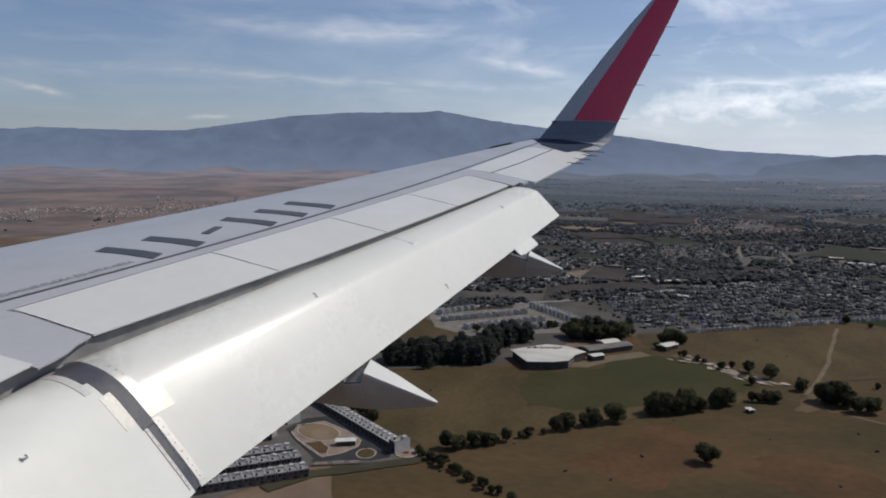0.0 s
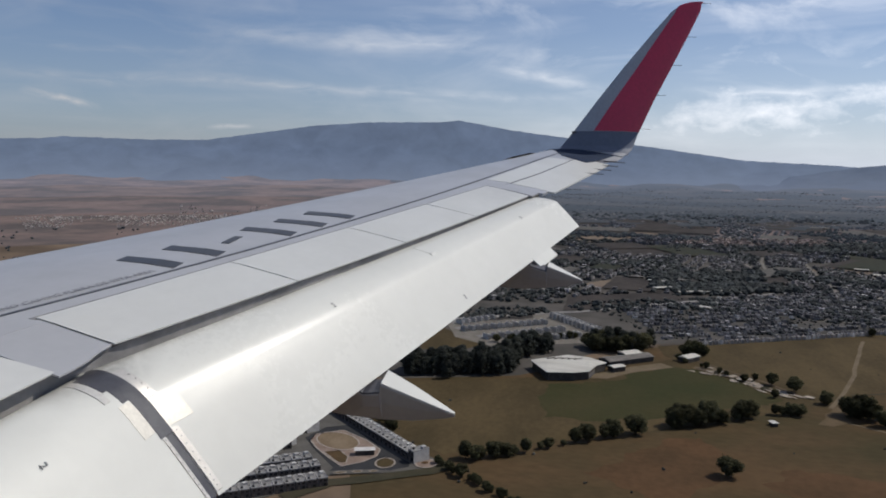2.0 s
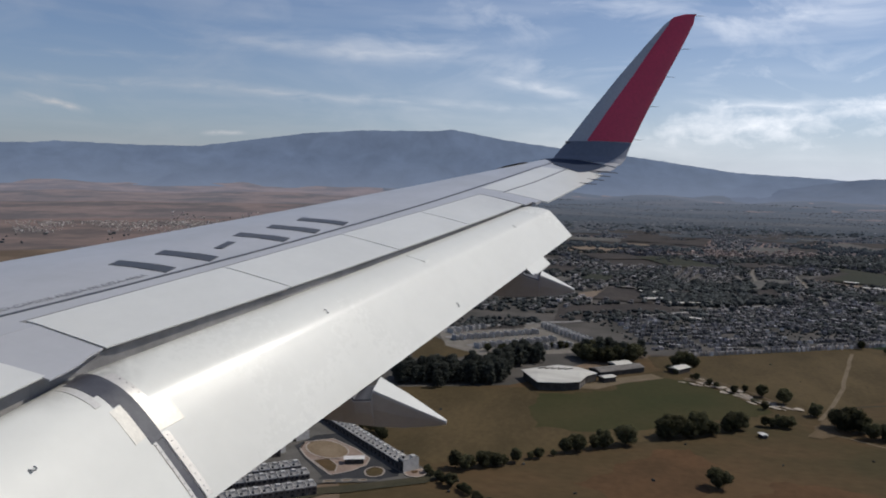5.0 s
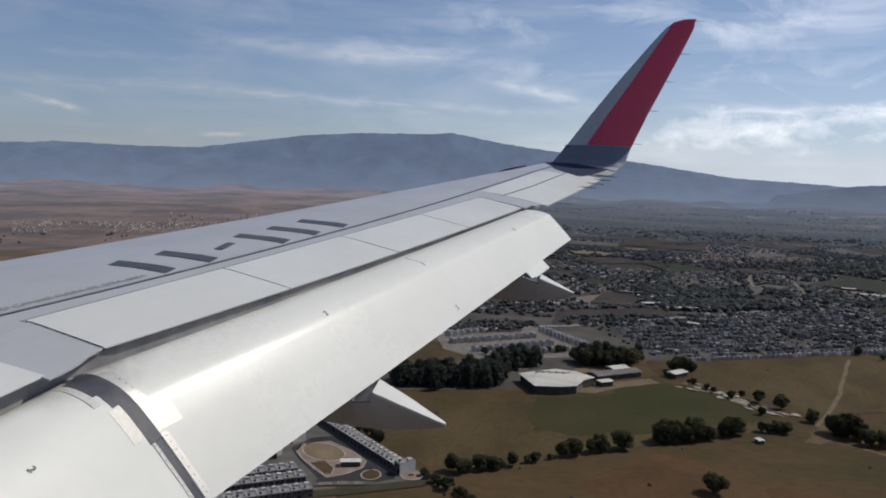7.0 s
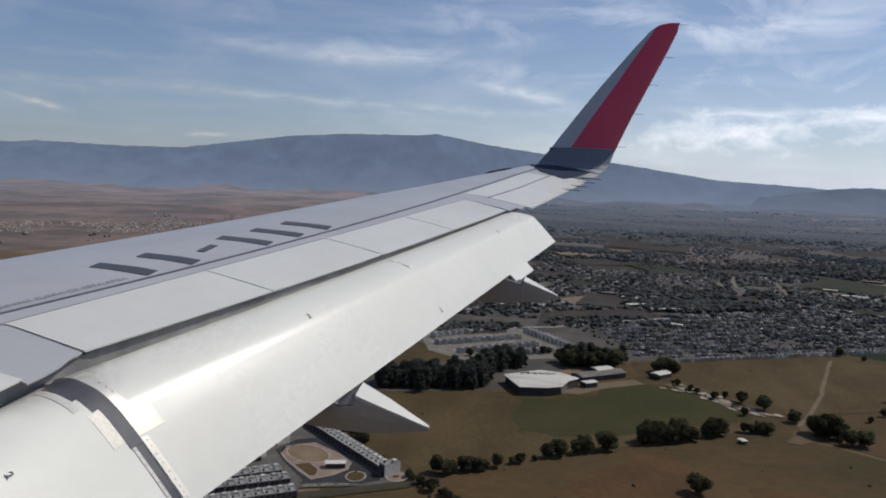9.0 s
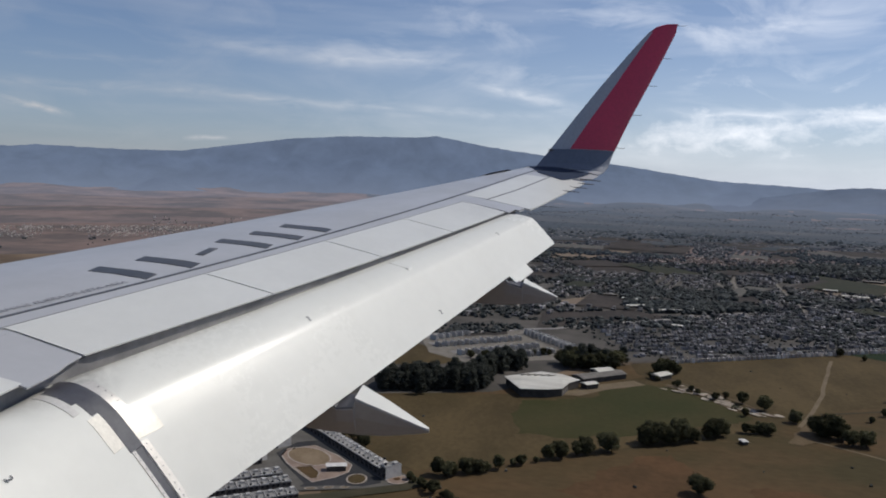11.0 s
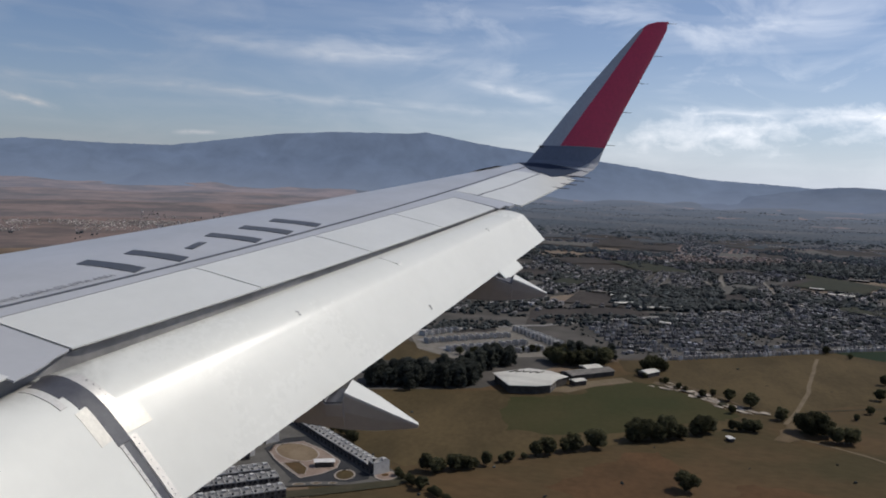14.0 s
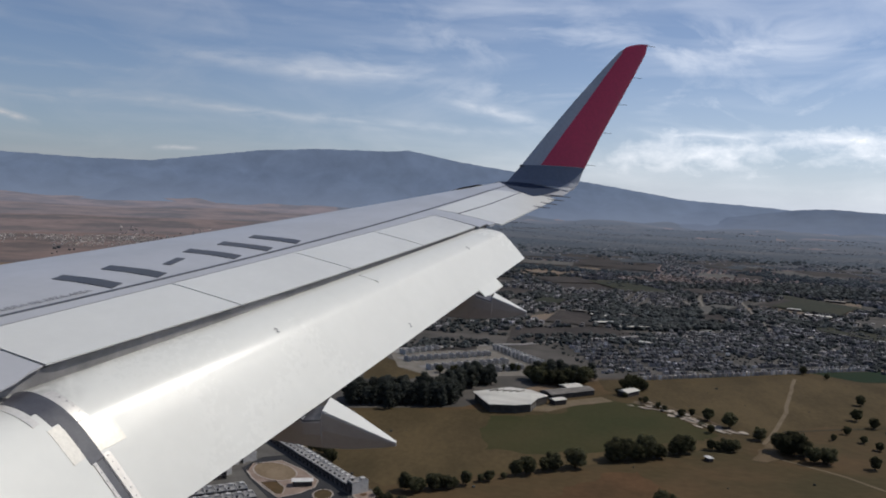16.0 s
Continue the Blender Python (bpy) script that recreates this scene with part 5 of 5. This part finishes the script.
def scatter_town(name, count, place, size, tall, material, roof, label, seed, turn=0.0):
    """Many flat-roofed houses as one mesh each for walls and roofs."""
    r = random.Random(seed)
    wv, wf, rv, rf = [], [], [], []
    for _ in range(count):
        x, y = place(r)
        a = (street_turn(x, y) if turn is None else turn) + r.gauss(0, 0.05)
        l, w, h = r.uniform(*size), r.uniform(*size) * 0.8, r.choice(tall) * r.uniform(0.9, 1.1)
        c, s = math.cos(a), math.sin(a)
        z = terrain(x, y)
        q = [(x + c * i * l / 2 - s * j * w / 2, y + s * i * l / 2 + c * j * w / 2) for i, j in ((-1, -1), (1, -1), (1, 1), (-1, 1))]
        b = len(wv)
        wv += [(*p, z - 0.5) for p in q] + [(*p, z + h) for p in q]
        wf += [(b + i, b + (i + 1) % 4, b + 4 + (i + 1) % 4, b + 4 + i) for i in range(4)]
        # dark window strips and a parapet make the upper edge uneven
        b = len(rv)
        k = r.choice((0.02, 0.02, 0.3, 0.7))
        rv += [(*p, z + h) for p in q] + [(p[0] + (x - p[0]) * 0.08, p[1] + (y - p[1]) * 0.08, z + h - 0.02) for p in q]
        rv += [(x + (p[0] - x) * 0.3 + l * 0.15 * c, y + (p[1] - y) * 0.3, z + h + k * 2.4) for p in q] + [(x + (p[0] - x) * 0.3 + l * 0.15 * c, y + (p[1] - y) * 0.3, z + h) for p in q]
        rf += [(b, b + 1, b + 2, b + 3), (b + 8, b + 9, b + 10, b + 11)] + [(b + 12 + i, b + 12 + (i + 1) % 4, b + 8 + (i + 1) % 4, b + 8 + i) for i in range(4)]
    town = empty(name, None, label=label, category="town", kind="stuff")
    mesh_part("wall", wv, wf, material, town)
    mesh_part("roof", rv, rf, roof, town)
    return town


def island(m, spread=0.5, bright=1.25):
    """Let each joined house differ in brightness."""
    nd = m.node_tree
    b = [n for n in nd.nodes if n.type == "BSDF_PRINCIPLED"][0]
    link = b.inputs["Base Color"].links[0]
    src = link.from_socket
    geo = nd.nodes.new("ShaderNodeNewGeometry")
    rp = nd.nodes.new("ShaderNodeValToRGB")
    el = rp.color_ramp.elements
    el[0].color = (1 - spread, 1 - spread, 1 - spread, 1)
    el[1].color = (bright, bright, bright, 1)
    for at, v in ((0.5, 0.6), (0.82, 1.1), (0.93, 1.5)):
        el.new(at).color = (v, v * 0.98, v * 0.96, 1)
    nd.links.new(geo.outputs["Random Per Island"], rp.inputs[0])
    mx = nd.nodes.new("ShaderNodeMix")
    mx.data_type, mx.blend_type = "RGBA", "MULTIPLY"
    mx.inputs[0].default_value = 1.0
    nd.links.new(src, mx.inputs[6])
    nd.links.new(rp.outputs[0], mx.inputs[7])
    nd.links.new(mx.outputs[2], b.inputs["Base Color"])
    return m


M_TWALL = island(surface("town_wall", (0.245, 0.236, 0.24), (0.165, 0.16, 0.163), 0.9, 0, 0.05, 0.6, 0.0), 0.6, 2.0)
M_TROOF = island(surface("town_roof", (0.225, 0.216, 0.218), (0.13, 0.126, 0.126), 0.9, 0, 0.05, 0.6, 0.0), 0.7, 3.0)
M_WOOD = island(surface("far_foliage", (0.062, 0.068, 0.066), (0.08, 0.086, 0.084), 0.9, 0, 0.05, 0.5, 0.0), 0.4)

# far trees and houses glow faintly blue: painted haze, like the backdrop behind
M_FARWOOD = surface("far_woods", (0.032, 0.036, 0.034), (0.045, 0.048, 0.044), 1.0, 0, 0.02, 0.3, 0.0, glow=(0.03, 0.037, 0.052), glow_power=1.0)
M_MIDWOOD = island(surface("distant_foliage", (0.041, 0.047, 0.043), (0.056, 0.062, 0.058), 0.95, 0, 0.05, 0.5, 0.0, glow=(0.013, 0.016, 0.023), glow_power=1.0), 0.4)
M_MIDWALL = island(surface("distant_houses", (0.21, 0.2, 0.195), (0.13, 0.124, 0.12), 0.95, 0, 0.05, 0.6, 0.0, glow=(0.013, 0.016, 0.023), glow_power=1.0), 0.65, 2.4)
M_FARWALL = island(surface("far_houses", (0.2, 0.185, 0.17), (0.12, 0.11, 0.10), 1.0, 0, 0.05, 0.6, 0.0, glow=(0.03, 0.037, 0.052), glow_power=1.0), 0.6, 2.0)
M_ROSE = island(surface("rose_house", (0.40, 0.33, 0.295), (0.28, 0.225, 0.20), 0.95, 0, 0.05, 0.6, 0.0), 0.6, 1.7)
M_PALE = island(surface("pale_house", (0.58, 0.54, 0.5), (0.4, 0.37, 0.34), 0.9, 0, 0.05, 0.6, 0.0), 0.4)

PLOTS = []


def make_plots():
    """Open plots in the town: fields, yards and streets that the houses keep clear of."""
    for road in TOWN_ROADS:
        for (x0, y0), (x1, y1) in zip(road, road[1:]):
            d = math.hypot(x1 - x0, y1 - y0)
            PLOTS.append(((x0 + x1) / 2, (y0 + y1) / 2, (x1 - x0) / d, (y1 - y0) / d, d / 2, 5.0))
    PLOTS.extend(((873, -14, 0.5, -0.87, 48, 30), (760, -15, 0.55, -0.83, 65, 36), (1130, -345, 0.55, -0.83, 95, 52), (1500, -10, 0.65, -0.76, 130, 80), (848, -112, 0.5, -0.87, 60, 34)))
    r = random.Random(77)
    kinds = ((M_PLOT, "bare dry plot among town houses"), (M_PLOT, "dry brown plot among town houses"), (M_DULL, "dull green plot among town houses"), (M_STREET, "pale bare dirt plot among town houses"))
    for i in range(70):
        q, a = math.sqrt(r.uniform(760 ** 2, 2000 ** 2)), radians(r.uniform(-22, 11))
        x, y = EYE_X + q * math.cos(a), EYE_Y + q * math.sin(a)
        g = q / 1000.0
        l, w, turn = r.uniform(40, 130) * g, r.uniform(30, 90) * g, street_turn(x, y)
        c, s = math.cos(turn), math.sin(turn)
        PLOTS.append((x, y, c, s, l / 2, w / 2))
        m, label = kinds[r.choice((0, 0, 1, 1, 2, 1, 3))]
        patch("plot", [(x + c * i * l / 2 - s * j * w / 2, y + s * i * l / 2 + c * j * w / 2) for i, j in ((-1, -1), (1, -0.8), (0.9, 1), (-1, 0.9))], 0.3 + 0.03 * len(PLOTS), m, label)


def street_turn(x, y):
    """Direction of the streets, from quarter to quarter."""
    k = noise.noise(Vector((round(x / 260), round(y / 260), 4.4)) * 0.77)
    return 0.35 + 1.3 * k


def open_plot(x, y):
    for px, py, c, s, l, w in PLOTS:
        dx, dy = x - px, y - py
        if abs(c * dx + s * dy) < l and abs(-s * dx + c * dy) < w:
            return True
    return False


def polar(r0, r1, a0, a1, clump=0.0, seed=0, streets=False):
    """Random places in a sector seen from the aircraft, clear of plots; in rows along streets if wanted."""
    def place(r):
        while True:
            q, a = math.sqrt(r.uniform(r0 * r0, r1 * r1)), radians(r.uniform(a0, a1))
            x, y = EYE_X + q * math.cos(a), EYE_Y + q * math.sin(a)
            if streets:
                t = street_turn(x, y)
                c, s = math.cos(t), math.sin(t)
                u, v = c * x + s * y, -s * x + c * y
                v = round(v / 26.0) * 26.0 + r.choice((-5.5, 5.5))
                if (u % 95.0) < 10.0:
                    continue
                x, y = c * u - s * v, s * u + c * v
            if noise.noise(Vector((x, y, seed * 7.3)) / (q * 0.05 + 20)) > clump + r.uniform(-0.25, 0.15) and not open_plot(x, y):
                return x, y
    return place


make_plots()


def quarter_cells():
    """House places of the dense quarter behind the stubble field: rows along its wall, with gaps."""
    r = random.Random(91)
    cells = []
    along, away = Vector((0.462, -0.887)), Vector((0.887, 0.462))
    for row in range(22):
        d = 11.0 + 7.6 * row + (2.6 if row % 2 else -1.2)
        for k in range(86):
            p = Vector((582, -50)) + along * (5.4 * k + r.uniform(-0.5, 0.5) + 1.7 * row) + away * (d + r.uniform(-0.6, 0.6))
            if (p.x - 679) * 0.796 + (p.y - 52) * 0.605 > -7.0:
                continue
            if k % 17 == 8 or noise.noise(Vector((p.x, p.y, 6.0)) / 45.0) < -0.28 + r.uniform(-0.2, 0.2):
                continue
            cells.append((p.x, p.y))
    r.shuffle(cells)
    return cells


CELLS = quarter_cells()


def near_town(r):
    return CELLS.pop()


def near_green(r):
    """Places for trees between those houses."""
    t, d = r.uniform(0.0, 470.0), r.uniform(16.0, 175.0)
    return 582 + 0.462 * t + 0.887 * d, -50 - 0.887 * t + 0.462 * d


def thinning(r0, r1, a0, a1, seed):
    """Places over the far plain, ever sparser with distance, in drawn-out patches."""
    def place(r):
        while True:
            q, a = r0 + (r1 - r0) * r.random() ** 1.7, radians(r.uniform(a0, a1))
            x, y = EYE_X + q * math.cos(a), EYE_Y + q * math.sin(a)
            if noise.noise(Vector((x / 130, y / 260, seed * 3.7))) > r.uniform(-0.35, 0.35):
                return x, y
    return place


TURN = math.atan2(-440, 218)


def along_wall(r):
    """Places one after another behind the wall at the field's edge."""
    k = round(r.random() * 50) / 50
    return 586 + 108 * k, -66 - 198 * k


scatter_town("wall_row", 160, along_wall, (2.2, 3.0), (2.4, 2.7, 3.0), M_PALE, M_PALE, "row of small pale houses behind a field wall", 33, TURN)
scatter_town("dense_quarter", int(len(CELLS) * 0.62), near_town, (2.9, 4.2), (1.7, 1.9, 2.1, 2.8), M_TWALL, M_TROOF, "dense quarter of small grey flat-roofed houses", 3, TURN)
scatter_town("pale_quarter", len(CELLS) - 4, near_town, (2.7, 3.8), (1.7, 1.9, 2.1, 2.6), M_PALE, M_TROOF, "small whitewashed houses of a dense quarter", 34, TURN)
scatter_town("mid_town", 3000, polar(740, 1150, -22, 12, -0.1, 1, True), (3.4, 7.2), (1.8, 2.0, 2.2, 3.6), M_TWALL, M_TROOF, "grey town of flat-roofed houses among trees", 4, None)
scatter_town("pale_roofs", 240, polar(760, 1250, -22, 11, -0.1, 21, True), (3.0, 6.0), (1.9, 2.3), M_PALE, M_PALE, "scattered whitewashed houses in a grey town", 35, None)
scatter_town("outer_town", 1900, polar(1100, 1480, -24, 12, -0.05, 2, True), (4, 8.5), (2.7, 3.0, 5.0), M_TWALL, M_TROOF, "distant grey town among dark trees", 5, None)
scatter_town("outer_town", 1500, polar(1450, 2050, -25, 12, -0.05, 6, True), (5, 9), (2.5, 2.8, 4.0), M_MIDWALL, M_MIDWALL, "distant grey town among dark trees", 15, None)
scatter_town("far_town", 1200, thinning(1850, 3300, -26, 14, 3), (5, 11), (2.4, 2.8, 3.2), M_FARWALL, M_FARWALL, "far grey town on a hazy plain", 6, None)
scatter_town("white_town", 900, polar(1640, 1960, 28, 44, -0.05, 4, True), (1.8, 3.4), (1.5, 1.8), M_PALE, M_PALE, "distant bright white housing estate", 7, None)
scatter_town("white_town", 150, polar(1700, 2300, 18, 32, 0.1, 5), (3.5, 7), (2.4, 3), M_PALE, M_TROOF, "distant pale houses on a dry plain", 8, 0.3)


def scatter_wood(name, count, place, size, label, seed, material=None):
    """Far trees as one mesh of uneven clumps."""
    r = random.Random(seed)
    bm = bmesh.new()
    bmesh.ops.create_icosphere(bm, subdivisions=1, radius=1.0)
    bm.verts.ensure_lookup_table()
    base = [v.co.copy() for v in bm.verts]
    tri = [[v.index for v in f.verts] for f in bm.faces]
    bm.free()
    verts, faces = [], []
    for _ in range(count):
        x, y = place(r)
        s, z = r.uniform(*size), terrain(x, y)
        for k in range(2):
            b, o = len(verts), Vector((r.gauss(0, 0.5), r.gauss(0, 0.5), 0)) * s
            q = s * r.uniform(0.55, 1.0)
            for v in base:
                w = q * (1 + 0.35 * r.uniform(-1, 1))
                verts.append((x + o.x + v.x * w, y + o.y + v.y * w, z + q * 0.75 + v.z * w * 0.85))
            faces += [[b + i for i in f] for f in tri]
    ob = mesh_part(name, verts, faces, material or M_WOOD, None, label)
    return tagged(ob, category="trees", kind="stuff")


def in_fields(r):
    """Places over the dry fields near the aircraft's track."""
    while True:
        x, y = r.uniform(300, 640), r.uniform(-320, 110)
        if x - 0.9 * y < 690 and not (x > 430 and y > -60):
            return x, y


scatter_wood("field_bushes", 50, in_fields, (0.3, 0.9), "small dark bushes scattered over dry fields", 20)
scatter_wood("town_trees", 1300, near_green, (0.7, 1.9), "dark trees among small houses", 21)
scatter_wood("mid_trees", 2600, polar(730, 1200, -22, 13, -0.05, 11), (1.5, 3.4), "dark trees among town houses", 22)
scatter_wood("outer_trees", 1500, polar(1150, 1500, -24, 13, 0.02, 12), (1.7, 3.8), "dark tree belts across a distant town", 23)
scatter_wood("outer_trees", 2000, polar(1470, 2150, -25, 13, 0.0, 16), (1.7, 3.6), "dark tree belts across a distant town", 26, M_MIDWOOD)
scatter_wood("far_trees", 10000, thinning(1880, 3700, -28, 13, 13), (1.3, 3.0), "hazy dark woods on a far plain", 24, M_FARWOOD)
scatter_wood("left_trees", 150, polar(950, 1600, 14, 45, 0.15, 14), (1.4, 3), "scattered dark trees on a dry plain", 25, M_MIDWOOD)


# ---- the cabin wall about the camera ----
M_CABIN = surface("cabin_lining", (0.5, 0.49, 0.47), (0.45, 0.44, 0.42), 0.7, 0, 1.0, 12, 0.02, 0.002, own=True)


def make_fuselage():
    """A plain closed tube round the camera's seat, with one window opening."""
    n, r0, r1, zc = 48, 1.975, 1.86, 1.62
    ys = [-14.0, -9.55, -8.75, 2.5]
    bm = bmesh.new()
    grid = {}
    angles = [6.283185 * i / n for i in range(n)]
    w0, w1 = 0, 4
    for k, r in enumerate((r0, r1)):
        for j, y in enumerate(ys):
            for i, a in enumerate(angles):
                a2 = a - 0.02
                grid[k, j, i] = bm.verts.new((r * math.cos(a2), y, zc + r * math.sin(a2)))
    hole = {(1, i) for i in range(w0, w1)}
    for k in (0, 1):
        for j in range(3):
            for i in range(n):
                if (j, i) in hole:
                    continue
                q = [grid[k, j, i], grid[k, j + 1, i], grid[k, j + 1, (i + 1) % n], grid[k, j, (i + 1) % n]]
                bm.faces.new(q if k == 0 else q[::-1])
    for j in (1, 2):
        for i in range(w0, w1):
            bm.faces.new((grid[0, j, i], grid[0, j, i + 1], grid[1, j, i + 1], grid[1, j, i]))
    for i in (w0, w1):
        bm.faces.new((grid[0, 1, i], grid[0, 2, i], grid[1, 2, i], grid[1, 1, i]))
    for j in (0, 3):
        bm.faces.new([grid[0, j, i] for i in range(n)])
        bm.faces.new([grid[1, j, i] for i in range(n)])
    bmesh.ops.recalc_face_normals(bm, faces=bm.faces)
    ob = part("cabin_wall", bm, M_CABIN, None, "plain pale aircraft cabin wall with a window opening")
    ob.matrix_world = AIR
    tagged(ob, category="wall", kind="structure")


make_fuselage()


def belt_places(a0, a1, r0, r1, wide):
    def place(r):
        t = r.random()
        q, a = r0 + (r1 - r0) * t, radians(a0 + (a1 - a0) * t)
        q += r.gauss(0, wide)
        return EYE_X + q * math.cos(a), EYE_Y + q * math.sin(a)
    return place


for k, (a0, a1, r0, r1, wide, count) in enumerate(((-2, -9.5, 935, 985, 26, 420), (-2, -12, 860, 900, 14, 230), (-10, -22, 1000, 960, 16, 200), (8, -4, 1010, 1060, 16, 220), (-3, -20, 1280, 1340, 22, 330), (10, -6, 1500, 1440, 24, 300), (-12, -24, 1650, 1600, 26, 240)  , (12, -24, 1950, 2050, 60, 260))):
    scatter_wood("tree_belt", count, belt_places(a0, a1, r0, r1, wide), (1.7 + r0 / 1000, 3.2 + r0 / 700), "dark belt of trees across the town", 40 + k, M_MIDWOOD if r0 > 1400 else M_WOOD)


def grove(x0, y0, long, wide, turn):
    """Random places in an oval, thicker towards its middle."""
    c, s = math.cos(turn), math.sin(turn)

    def place(r):
        a, q = r.uniform(0, 6.2832), r.random() ** 0.6
        u, v = long * q * math.cos(a), wide * q * math.sin(a)
        return x0 + c * u - s * v, y0 + s * u + c * v
    return place


scatter_wood("tree_grove", 330, grove(855, -112, 62, 30, -1.05), (2.4, 4.6), "dense dark grove at the edge of a town", 61)
scatter_wood("tree_grove", 520, grove(1345, -400, 130, 90, -1.2), (3.0, 5.5), "dense dark grove across a town", 62)
scatter_wood("tree_grove", 90, grove(735, -10, 60, 26, -0.95), (1.4, 3.0), "loose dark trees on rough ground", 63)
scatter_town("pink_town", 420, grove(1400, -235, 150, 75, -1.15), (4, 8), (2.6, 3.0, 4.6), M_ROSE, M_ROSE, "far quarter of pale pinkish houses", 64, None)
for x, y, turn, l, w in ((829, -94, -64.7, 62, 6), (841, -52, -64.7, 24, 7)):
    make_shed("town_shed", x, y, turn, l, w, 3.2, M_SHEET, "long low shed with a pale metal roof in a town")
scatter_wood("tree_grove", 110, grove(668, 92, 46, 22, -1.0), (1.2, 2.8), "loose dark trees beside a housing estate", 65)
patch("rough_ground", [(640, 138), (662, 98), (676, 66), (652, 62), (622, 112)], 0.46, M_PLOT, "rough brown ground beside a housing estate", "lot", ragged=3.0, step=6)
